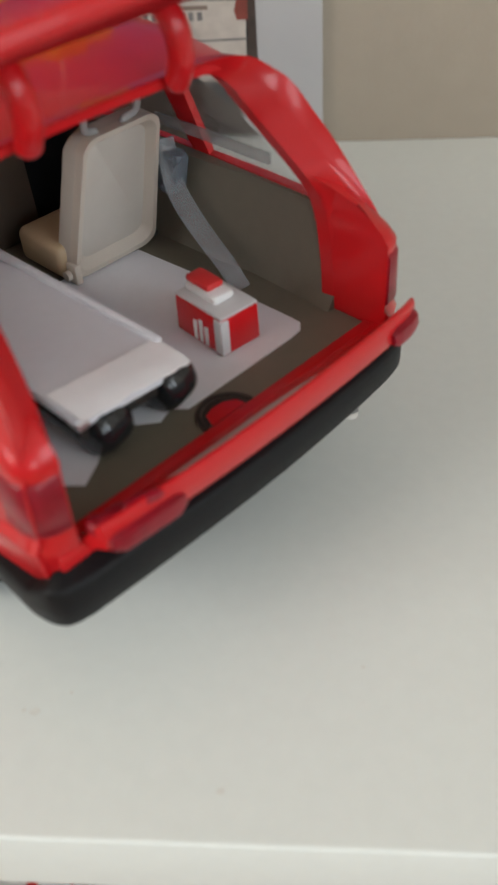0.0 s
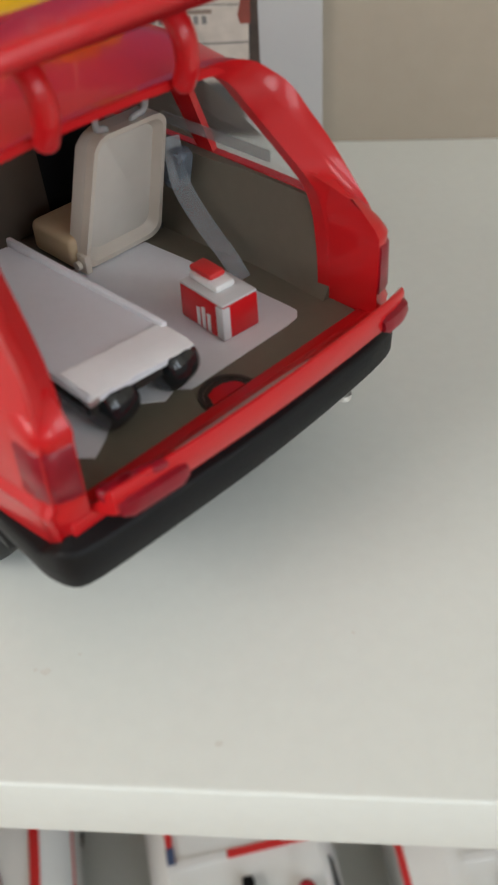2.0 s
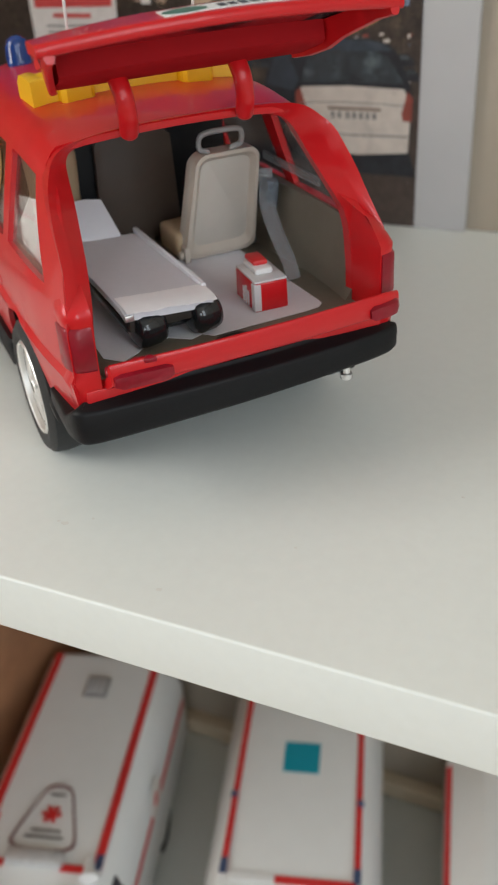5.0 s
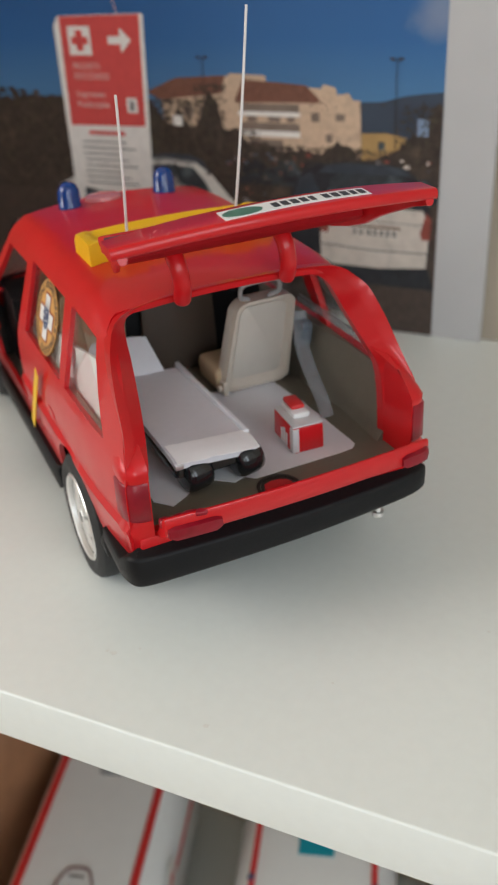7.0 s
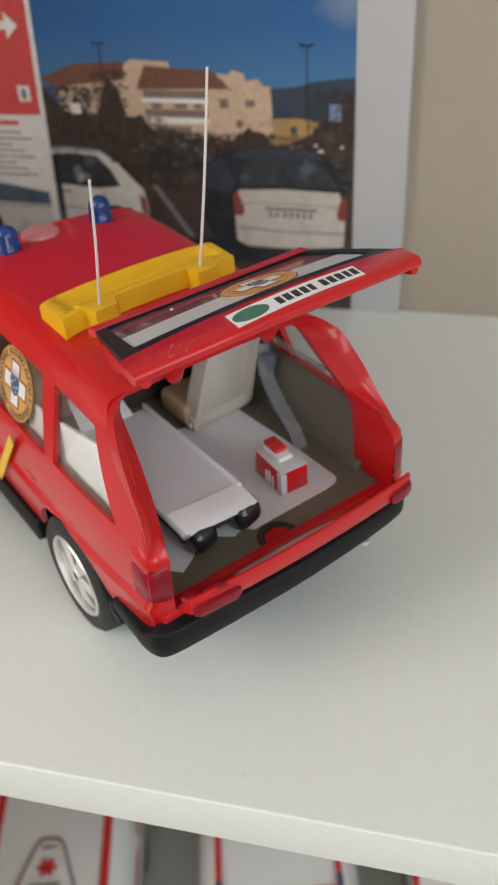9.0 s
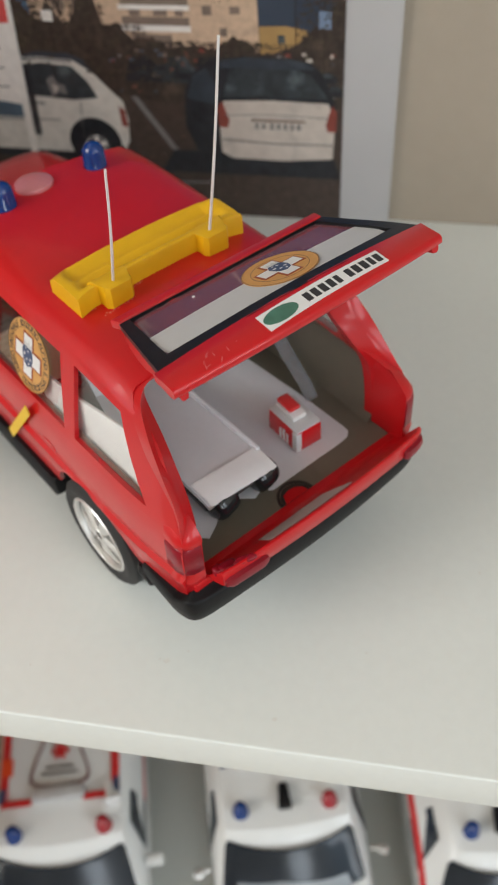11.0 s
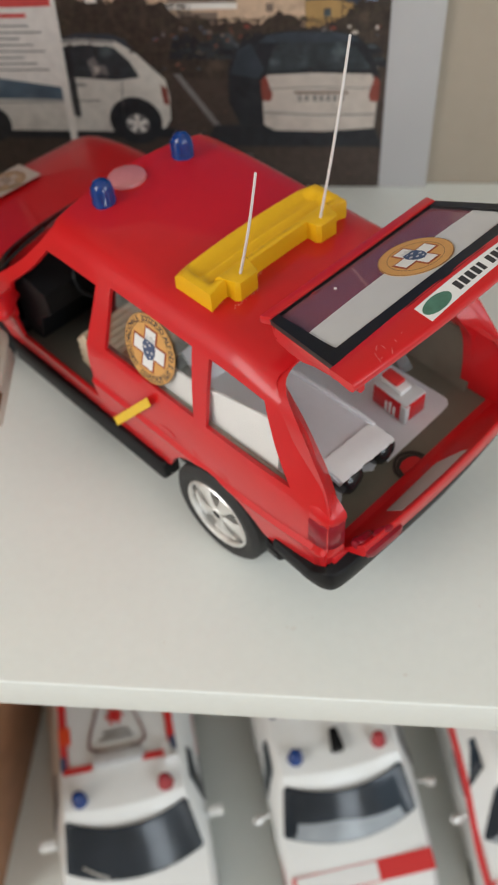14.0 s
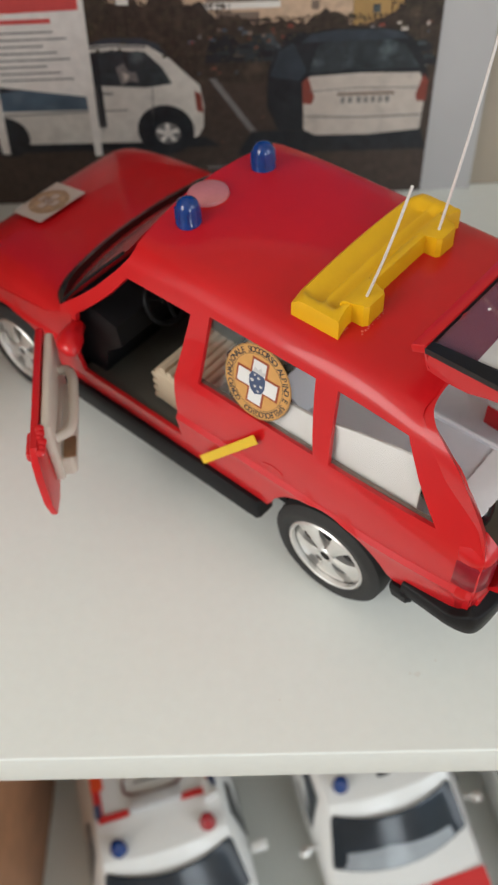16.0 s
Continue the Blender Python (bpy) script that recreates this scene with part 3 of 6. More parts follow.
for u, v, w, sx, sy, sz in ((-28.4, -55.2, 40.6, 2.6, 1.6, 1.2), (-25.4, -57.2, 42.6, 2.0, 1.1, 0.8), (-30.6, -54.4, 40.2, 1.4, 1.6, 1.2), (-23.4, -58.0, 43.0, 1.3, 0.9, 0.7), (-28.4, -57.2, 42.2, 0.8, 0.7, 0.9)):
    bm = bm_new()
    bmesh.ops.create_icosphere(bm, subdivisions=3, radius=1)
    turn = Matrix.Rotation(radians(-8 if u < 0 else 12), 3, "Z")
    for p in bm.verts:
        q = p.co.copy()
        k = 1 + 0.16 * math.sin(4.1 * q.x + u) * math.cos(3.7 * q.y + v) + 0.05 * lump.random()
        q = Vector([math.copysign(abs(c) ** 0.75, c) for c in q]) * k
        p.co = Vector((u, v, w)) + turn @ Vector((q.x * sx, q.y * sy, q.z * sz))
    part("reflector_lump", bm, RED_LENS, car, "clear red glued reflector remnant", smooth=80)
bm = box(bm_new(), -36.0, 36.0, -51.5, -47, 29, 35.5, 0.6)
part("rear_panel", bm, RED, car)
bm = bm_new()
rings = []
path = smooth_path([(-39.9, -33.0, 0), (-40.2, -42.0, 0), (-40.3, -48.0, 0), (-39.2, -52.4, 0), (-35.8, -54.2, 0), (-27, -54.9, 0), (-13, -55.5, 0), (0, -55.8, 0), (13, -55.6, 0), (25, -55.0, 0), (34, -54.2, 0), (38.8, -52.9, 0), (40.8, -50.6, 0), (41.0, -46.0, 0), (40.2, -40.0, 0), (39.5, -33.0, 0)], 5)
for i, c in enumerate(path):
    t = (path[min(i + 1, len(path) - 1)] - path[max(i - 1, 0)]).normalized()
    nrm = Vector((-t.y, t.x, 0))
    prof = ((1.6, 23.8), (0.5, 24.1), (0.0, 24.9), (-0.1, 28.2), (0.0, 31.2), (0.25, 31.9), (0.8, 32.2), (3.4, 33.0), (3.8, 33.3), (4.0, 34.0), (6.6, 34.0), (7.0, 28.0))
    low = 1 - 0.38 * min(1.0, max(0.0, (c.y + 51.5) / 5))
    rings.append([c + nrm * d + Vector((0, 0, 23.8 + (h - 23.8) * low + (0.02 * (c.x + 40) if h < 29 else 0))) for d, h in prof])
loft(bm, rings)
part("rear_bumper", bm, BLACK, car, "black wrap-round plastic bumper", smooth=50)
part("tow_bolt", turned(bm_new(), (26.4, -51.6, 20.8), (0, 0, 1), [(0, 0.9), (0.4, 1.5), (1.6, 1.5), (1.8, 0.9), (4.4, 0.9)], 14), CHROME, car, "small chrome bolt under the bumper")

# rear body corners with the tail lamps
def corner_ring(s, w, out, inner, back=0.0):
    """Plan of the rounded rear corner at a height, grown outwards a little."""
    e = side_u(-46, w) + out + (2.6 if s > 0 else 0.0)
    return [(s * (e - (3.4 if s > 0 else 1.2)), -40.0 + 0.4 * back if s > 0 else -43.6 + back, w), (s * e, -44.4 + back, w), (s * e, -47.6 + back, w), (s * (e - 0.5), -49.2 - out + back, w), (s * (e - 1.5), -50.4 - out + back, w), (s * (e - 3.0), -51.1 - out + back, w), (s * inner, -51.4 - out + back, w), (s * 34.4, -40.6 + 0.4 * back, w) if s > 0 else (s * inner, -47.2 + back, w)]


for s in (-1, 1):
    rows = ((29.4, -0.6, 0.4), (30.2, -0.1, 0.0), (35.6, 0.0, 0.0), (37.4, 0.1, 0.0), (39.0, 0.0, 0.0), (46.0, 0.0, 0.0), (50.2, 0.1, 0.0), (51.6, 0.5, 0.0), (53.2, 0.4, 0.3), (55.0, 0.0, 1.4), (57.0, -0.6, 3.2))
    if s > 0:
        rows = rows[:7] + ((51.4, 0.3, 0.2), (53.0, 0.1, 1.2), (55.0, -0.2, 3.2), (57.2, -0.7, 5.6), (59.4, -1.6, 8.4), (62.4, -3.0, 12.4))
    inner = 35.4 if s > 0 else 32.4
    part("rear_corner", loft(bm_new(), [corner_ring(s, w, o, inner, k) for w, o, k in rows]), RED, car, "rounded red rear body corner", smooth=50)
    part("tail_lamp", loft(bm_new(), [corner_ring(s, w, o, inner + 0.4) for w, o in ((39.8, 0.05), (40.3, 0.38), (49.2, 0.38), (49.8, 0.05))]), RED_LENS, car, "dark red tail lamp", smooth=50)

# black sills and floor pan
for s in (-1, 1):
    for a, b, low, dz in ((13.5, 92.0, 12.6, 0.0), (-36.0, -29.5, 20.4, 4.6)):
        bm = bm_new()
        rings = []
        for v in (a, a + 1.2, b - 1.2, b):
            e = 0.8 if v in (a, b) else 0.0
            rings.append([(s * (39.6 - e), v, 20.8 + dz), (s * (40.4 - e), v, 19.4 + dz), (s * (39.8 - e), v, low + 0.2 + e), (s * (34.0), v, low + e), (s * 34.0, v, 20.8 + dz)])
        loft(bm, rings)
        part("sill_strip", bm, BLACK, car, "black plastic sill")
part("floor_pan", box(bm_new(), -33.8, 33.8, -44.0, 139, 18.0, 21.0, 0.8), BLACK, car)

# wheels
def wheel(s, v):
    root = part("wheel", turned(bm_new(), (s * 30.5, v, WHEEL_Z), (s, 0, 0), [(0.0, 12.0), (0.2, 15.6), (1.2, 17.2), (5.2, WHEEL_R), (8.6, 17.2), (9.9, 15.6), (10.0, 14.6), (9.5, 12.3), (9.0, 11.9), (3.0, 11.7)], 48), RUBBER, car, "black rubber tyre on a chromed rim", smooth=40)
    bm = bm_new()
    turned(bm, (s * 30.5, v, WHEEL_Z), (s, 0, 0), [(8.4, 11.0), (9.6, 11.2), (9.9, 11.7), (9.4, 12.2), (7.0, 12.1), (4.5, 11.5), (4.5, 10.4), (8.4, 10.6)], 48, False)
    part("rim", bm, CHROME, root, "chromed rim")
    part("rim_back", turned(bm_new(), (s * 30.5, v, WHEEL_Z), (s, 0, 0), [(3.6, 0.3), (4.0, 11.6), (6.4, 11.6), (6.8, 0.3)], 32), CHROME, root)
    for k in range(5):
        a = k * math.tau / 5 + 0.5
        bm = bm_new()
        q = Matrix.Rotation(a, 4, "X")
        rings = []
        for r, wd, h in ((1.5, 1.3, 8.9), (4.0, 1.8, 8.8), (6.0, 2.2, 8.6), (8.0, 3.1, 8.2), (9.4, 4.9, 7.9), (10.8, 6.5, 7.6)):
            rings.append([q @ Vector((0, -wd, r)) + Vector((h, 0, 0)), q @ Vector((0, -wd * 0.5, r)) + Vector((h + 0.5, 0, 0)), q @ Vector((0, wd * 0.5, r)) + Vector((h + 0.5, 0, 0)), q @ Vector((0, wd, r)) + Vector((h, 0, 0)), q @ Vector((0, wd, r)) + Vector((h - 2.0, 0, 0)), q @ Vector((0, -wd, r)) + Vector((h - 2.0, 0, 0))])
        loft(bm, rings)
        bent(bm, lambda c: (s * (30.5 + c.x), v + c.y, WHEEL_Z + c.z))
        part("spoke", bm, CHROME, root)
        b = a + math.tau / 10
        # no hole is cut: a black disc gives the vent's shade
        part("rim_hole_shade", turned(bm_new(), (s * 37.0, v - 6.6 * math.sin(b), WHEEL_Z + 6.6 * math.cos(b)), (s, 0, 0), [(0, 2.3), (0.7, 2.2), (0.75, 0.2)], 12), BLACK, root, "black disc painting the shade of a vent hole in the rim")
    part("hub_cap", turned(bm_new(), (s * 30.5, v, WHEEL_Z), (s, 0, 0), [(7.0, 2.9), (9.2, 2.9), (9.6, 2.4), (9.6, 1.9), (9.2, 1.7), (9.2, 0.2)], 20), CHROME, root)
    part("hub_centre", turned(bm_new(), (s * 39.7, v, WHEEL_Z), (s, 0, 0), [(0, 1.6), (0.25, 1.5), (0.3, 0.2)], 12), BLACK, root, "dark hub centre")
    return root


for s in (-1, 1):
    for v in (AXLE_R, AXLE_F):
        wheel(s, v)

# inside: tub
bm = bm_new()
box(bm, -34.5, 34.5, -47.7, -16.0, 33.6, 35.4)
box(bm, -34.5, 34.5, -16.0, 41.4, 33.6, 35.4)
part("load_floor", bm, TUB, car, "grey-green plastic floor")
for s in (-1, 1):
    bm = bm_new()
    rings = []
    for v in (-46.5 if s < 0 else -40.8, -40, -30, -20, -10, 0, 10, 24, 36, 41.5):
        o = side_u(v, 45) - 1.6 + (1.3 * min(1.0, max(0.0, (-8 - v) / 12)) if s > 0 else 0.0)
        i = o - 3.4
        rings.append([(s * o, v, 35.2), (s * o, v, 54.0), (s * (o - 1.2), v, 54.6), (s * (i + 0.4), v, 54.0), (s * i, v, 50.0), (s * (i - 0.6), v, 38.0), (s * (i - 2.4), v, 35.3)])
    loft(bm, rings)
    part("side_lining", bm, TUB, car, "grey-green plastic side lining")
    if s > 0:
        part("side_lining", box(bm_new(), s * 33.0, s * 36.0, 41.5, 84, 28.2, 54.0, 0.5), DARK_TRIM, car)
# floor grey lowered to carry the roof's shade in the footwell
part("front_floor", box(bm_new(), -38.0, 34, 41.6, 84, 26.5, 28.0, 0.3), material("roof_shaded_floor", (0.085, 0.082, 0.070), 0.5, grain=0.1, grain_size=300, bump=0.1, bump_size=900), car, "grey front floor darkened for the shade of the roof")
bm = bm_new()
rings = []
for u in (-35, -20, 0, 20, 35):
    rings.append([(u, 86, 28.1), (u, 86, 53), (u, 76, 53.8), (u, 68, 52), (u, 67, 45), (u, 74, 39), (u, 77, 28.1)])
loft(bm, rings)
part("dashboard", bm, BLACK, car, "black dashboard")
bm = bm_new()
ctr, q = Vector((-16.5, 66.5, 50.5)), Euler((radians(62), 0, 0)).to_quaternion()
ring = [ctr + q @ Vector((7.2 * math.cos(k * math.tau / 28), 7.2 * math.sin(k * math.tau / 28), 0)) for k in range(29)]
tube(bm, ring, 0.9, 8)
wheel_ob = part("steering_wheel", bm, BLACK, car, "black steering wheel")
part("steering_column", tube(bm_new(), [ctr, ctr + q @ Vector((0, 0, -10))], [1.6, 1.4], 10), BLACK, wheel_ob)
for k in range(3):
    a = k * math.tau / 3 + 0.5
    part("spoke", tube(bm_new(), [ctr, ctr + q @ Vector((7 * math.cos(a), 7 * math.sin(a), 0))], 0.7, 6), BLACK, wheel_ob)
# added black sheet that gives the darkness of the cabin ahead
part("cabin_shade_panel", box(bm_new(), -33, 33, 27.0, 28.2, 35.5, 66, 0.5), BLACK, car, "black panel standing in for the shaded cabin at the front seats")
# brown seat back; its deep tone includes the shade inside the car
panel = prism(bm_new(), [(-7.0, 35.6), (17.0, 35.6), (16.0, 64.0), (12.0, 68.0), (-3.0, 68.0), (-6.0, 64.0)], "y", 24.6, 26.8, 0.5)
part("seat_back_panel", panel, material("shaded_brown_plastic", (0.075, 0.052, 0.038), 0.5, grain=0.1, grain_size=200, bump=0.1, bump_size=600), car, "brown back of the passenger seat, darkened for the cabin shade")


GREY_SHELL = material("pale_grey_shell", (0.54, 0.49, 0.43), 0.42, grain=0.05, grain_size=260, bump=0.1, bump_size=700)


# seats
def seat(u0, u1, v_back, base_w, mat, ribs):
    mid = (u0 + u1) / 2
    root = part("seat", bent(box(bm_new(), u0, u1, v_back + 1, v_back + 22, base_w - (5.8 if ribs else 0), base_w + 7.5, 1.6, 3), lambda c: (c.x, c.y, c.z + 0.05 * (c.y - v_back))), mat, car, "beige moulded plastic car seat")
    if ribs:
        for k in range(7):
            v = v_back + 3 + k * 2.6
            if k < 4:
                part("rib", tube(bm_new(), [(u0 + 0.6, v_back + 22.2, base_w - 3.6 + 2.9 * k), (u1 - 0.6, v_back + 22.2, base_w - 3.6 + 2.9 * k)], 1.2, 8), mat, root)
            part("rib", tube(bm_new(), [(u0 + 0.6, v, base_w + 7.9 + 0.05 * (v - v_back)), (u1 - 0.6, v, base_w + 7.9 + 0.05 * (v - v_back))], 1.15, 8), mat, root)
    return root


driver = seat(-34, -12, 34.5, 34.0, BEIGE, True)
bm = bent(box(bm_new(), -29.5, -10.5, 0, 6.0, 0, 33, 2.6, 4), lambda c: (c.x * (1 - 0.002 * c.z) - 0.04 * c.z, 29.0 + c.y - c.z * 0.22, 33 + c.z))
part("backrest", bm, BEIGE_TAN, driver, "tan moulded backrest")
# attendant's seat in the load bay: pale hollow backrest facing the tailgate
att = part("seat", bent(box(bm_new(), 7.6, 29.0, 4.6, 19.0, 35.8, 43.0, 1.6, 3), lambda c: c), BEIGE_TAN, car, "tan moulded seat cushion")
bm = bm_new()


def back_shape(c):
    k = c.z / 34
    return (19.2 + c.x * (1.09 - 0.12 * k - 0.08 * k ** 5) + 1.2 * k, 4.4 - 0.22 * c.z + c.y, 36.0 + c.z * 0.86)


prism(bm, [(x, z) for x, z in rounded(-9.6, 9.6, 0, 34, 3.2)], "y", 0.6, 4.2, 0.6)
bent(bm, back_shape)
back = part("backrest", bm, GREY_SHELL, att, "pale grey-beige backrest shell")
bm = bm_new()
outer, rim_in, inner = rounded(-9.6, 9.6, 0, 34, 3.2), rounded(-8.5, 8.6, 1.4, 32.8, 2.8), rounded(-6.8, 7.6, 3.4, 31.2, 2.4)
va = [bm.verts.new((x * 0.985, -1.5, z)) for x, z in outer]
vb = [bm.verts.new((x, -1.5, z)) for x, z in rim_in]
vc = [bm.verts.new((x, 0.9, z)) for x, z in outer]
vd = [bm.verts.new((x, 0.6, z)) for x, z in inner]
n = len(va)
for i in range(n):
    j = (i + 1) % n
    bm.faces.new((va[i], va[j], vb[j], vb[i]))
    bm.faces.new((va[i], vc[i], vc[j], va[j]))
    bm.faces.new((vb[i], vb[j], vd[j], vd[i]))
    bm.faces.new((vc[i], vd[i], vd[j], vc[j]))
bent(bm, back_shape)
part("backrest_rim", bm, PALE, back)
for u in (8.2, 28.6):
    part("hinge_peg", turned(bm_new(), (u - 0.8, 3.6, 37.6), (1, 0, 0), [(0, 1.0), (2.4, 1.0)], 12), DARK_TRIM if u > 12 else PALE, att)
part("seat_foot", box(bm_new(), 8.4, 10.0, 1.6, 4.6, 35.8, 40.0, 0.4), PALE, att, "pale plastic foot of the seat")
loop = smooth_path([(15.4, -2.4, 63.6), (15.2, -3.0, 65.6), (12.9, -3.6, 66.6), (13.3, -4.3, 70.0), (18.6, -4.5, 70.6), (23.8, -4.3, 70.0), (24.2, -3.6, 66.6), (21.8, -3.0, 65.6), (21.6, -2.4, 63.6)], 4)
part("headrest", tube(bm_new(), loop, 0.7, 10), material("clear_grey_frame", (0.46, 0.45, 0.44), 0.3, grain=0.2, grain_size=300, alpha=0.65), att, "clear grey open headrest loop", smooth=60)

# clear belt strap on the far side wall
bm = bm_new()
pts = smooth_path([(33.0, -1.0, 58.0), (32.4, -2.6, 53.0), (31.8, -4.4, 49.0), (31.3, -8.0, 45.6), (30.8, -13.0, 42.0), (30.2, -18.5, 38.8), (29.0, -23.5, 36.0)], 3)
rings = []
for i, c in enumerate(pts):
    t = (pts[min(i + 1, len(pts) - 1)] - pts[max(i - 1, 0)]).normalized()
    face = Vector((-0.45, -0.85, 0.25)).normalized()
    w = t.cross(face).normalized() * (2.0 - 0.4 * abs(i / len(pts) - 0.4))
    c, nn = c - Vector((1.2, 0, 0)), face * 0.5
    rings.append([c + w, c - w, c - w + nn, c - w * 0.5 + nn * 1.6, c + w * 0.5 + nn * 1.6, c + w + nn])
loft(bm, rings)
part("belt_strap", bm, STRAP, car, "bluish clear plastic strap on the side lining", smooth=60)

anchor = rounded(-2.6, 2.6, 47.4, 56.0, 1.2)
bm = bent(prism(bm_new(), anchor, "x", 0, 3.0, 0.5), lambda c: (30.4 + c.x, c.y - 2.4 - 0.25 * (c.z - 52), c.z))
part("belt_anchor", bm, material("clear_bluish_plastic", (0.20, 0.24, 0.29), 0.25, grain=0.2, grain_size=260, alpha=0.6), car, "bluish clear belt anchor block")
part("window_rib", bent(box(bm_new(), 33.2, 34.0, -27.0, 3.0, 59.4, 61.6, 0.35), lambda c: c), STRAP, car, "pale clear rib inside the far window")

# beacons, dome, mirror
for u in (-14.8, 15.2):
    z = 81.2
    b = part("beacon", turned(bm_new(), (u, 55.6, z), (0, -0.03, 1), [(0, 3.3), (0.4, 3.5), (1.5, 3.45), (1.8, 3.2), (5.6, 3.1), (6.9, 2.5), (7.7, 1.4), (7.9, 0.1)], 24), BLUE_LENS, car, "blue emergency beacon", smooth=60)
    for k in range(8):
        a = k * math.tau / 8
        part("lens_rib", tube(bm_new(), [(u + 3.25 * math.cos(a), 55.6 + 3.25 * math.sin(a), z + 1.8), (u + 3.1 * math.cos(a), 55.6 + 3.1 * math.sin(a), z + 5.4)], 0.24, 6), BLUE_LENS, b)
part("roof_dome", turned(bm_new(), (-3.4, 59.0, 82.2), (0, 0.07, 1), [(-1.0, 5.6), (0, 5.7), (0.5, 5.5), (0.9, 4.4), (1.1, 0.3)], 28), PINK_DOME, car, "clear pinkish round dome on the roof")
bm = bm_new()
rings = []
for k, (x, y, z, r) in enumerate(((-38, 80.0, 48.6, 1.8), (-40.5, 79.0, 49.0, 2.4), (-42.5, 77.4, 49.4, 3.2), (-45.5, 76.0, 49.6, 3.6), (-48.0, 75.2, 49.6, 3.3), (-49.4, 75.0, 49.5, 1.8))):
    rings.append([(x, y + 1.2 * r * math.cos(a), z + 0.75 * r * math.sin(a)) for a in np.linspace(0, math.tau, 13)[:-1]])
loft(bm, rings)
part("wing_mirror", bm, RED, car, "red wing mirror", smooth=60)
part("indicator", box(bm_new(), -38.4, -36.4, 139, 145, 31, 35, 0.6), ORANGE_LENS, car, "orange front indicator")

# open front door
DOOR = mm(-47.0, 88.0, 47.6, 0, 0, 180 + 46.6)
bm = prism(bm_new(), [(0, -20), (1.5, -23.6), (42, -24.6), (47.6, -23.0), (48.6, -17), (46.4, -9), (46.8, -2), (44.6, 2.6), (2.0, 2.8), (0, 1.2)], "y", 0, 2.0, 0.5)
door = part("front_door", bent(bm, lambda c: (c.x, c.y + 0.004 * (c.z + 8) ** 2 - 1.0, c.z)), RED, car, "open red front door with chipped edge", m=DOOR)
part("door_lining", bent(box(bm_new(), 2.5, 38, 1.6, 4.4, -21, 2.0, 1.0, 3), lambda c: c), PALE, door, "pale door lining")
bm = bm_new()
tube(bm, smooth_path([(9, 4.0, -7), (10.5, 7.2, -6.4), (15, 8.6, -6), (26, 8.8, -6), (32, 8.0, -6.4), (34, 4.0, -7)], 4), 1.5, 10)
part("armrest", bm, PALE, door, "pale pull handle loop", smooth=70)
part("door_pocket", bent(box(bm_new(), 8, 37, 4.2, 8.6, -20.5, -13.5, 1.4, 3), lambda c: (c.x, c.y - 0.004 * (c.x - 22) ** 2, c.z)), PALE, door)
part("pocket_bottom", box(bm_new(), 29, 36, 5.0, 8.4, -13.6, -12.9, 0.2), INK_SOFT, door, "brown pocket inside")
part("door_handle", box(bm_new(), 36, 44, -2.4, -0.2, -4, -1.0, 0.8, 3), RED, door)
chip = random.Random(4)
for k in range(6):
    part("chipped_paint", turned(bm_new(), (38.2 + 1.3 * k, 1.6 + 0.7 * chip.random(), 2.0 - 0.3 * k), (0.3, 0.2, 1), [(0, 1.3), (0.8, 1.1 + 0.4 * chip.random()), (1.4, 0.2)], 8), RED, door)

# side decorations
for s in (-1, 1):
    part("door_handle", bent(prism(bm_new(), disc(0, 0, 3.6, 1.7), "y", -0.3, 0.18, 0.12), lambda c: (s * (side_u(8.4 + c.x, 41.0 + c.z) + c.y), 8.4 + c.x, 41.0 + c.z - 0.06 * c.x)), RED, car, "red flush door handle", smooth=70)
part("yellow_tape", bent(prism(bm_new(), [(11.9, 50.2), (13.3, 52.7), (33.7, 27.7), (32.3, 25.1)], "x", 0, 0.3), lambda c: (-(max(side_u(c.y, c.z), 40.3) + 0.5 + c.x), c.y, c.z)), TAPE_YELLOW, car, "yellow tape strip on the door")


FADED_GOLD = material("faded_gold_print", (0.46, 0.30, 0.17), 0.4, grain=0.3, grain_size=350)
FADED_WHITE = material("faded_white_print", (0.52, 0.42, 0.36), 0.4, grain=0.2, grain_size=350)
FADED_INK = material("faded_ink", (0.27, 0.17, 0.11), 0.4, grain=0.4, grain_size=500)
BADGE_RED = material("red_brown_outline", (0.33, 0.07, 0.025), 0.45, grain=0.2)


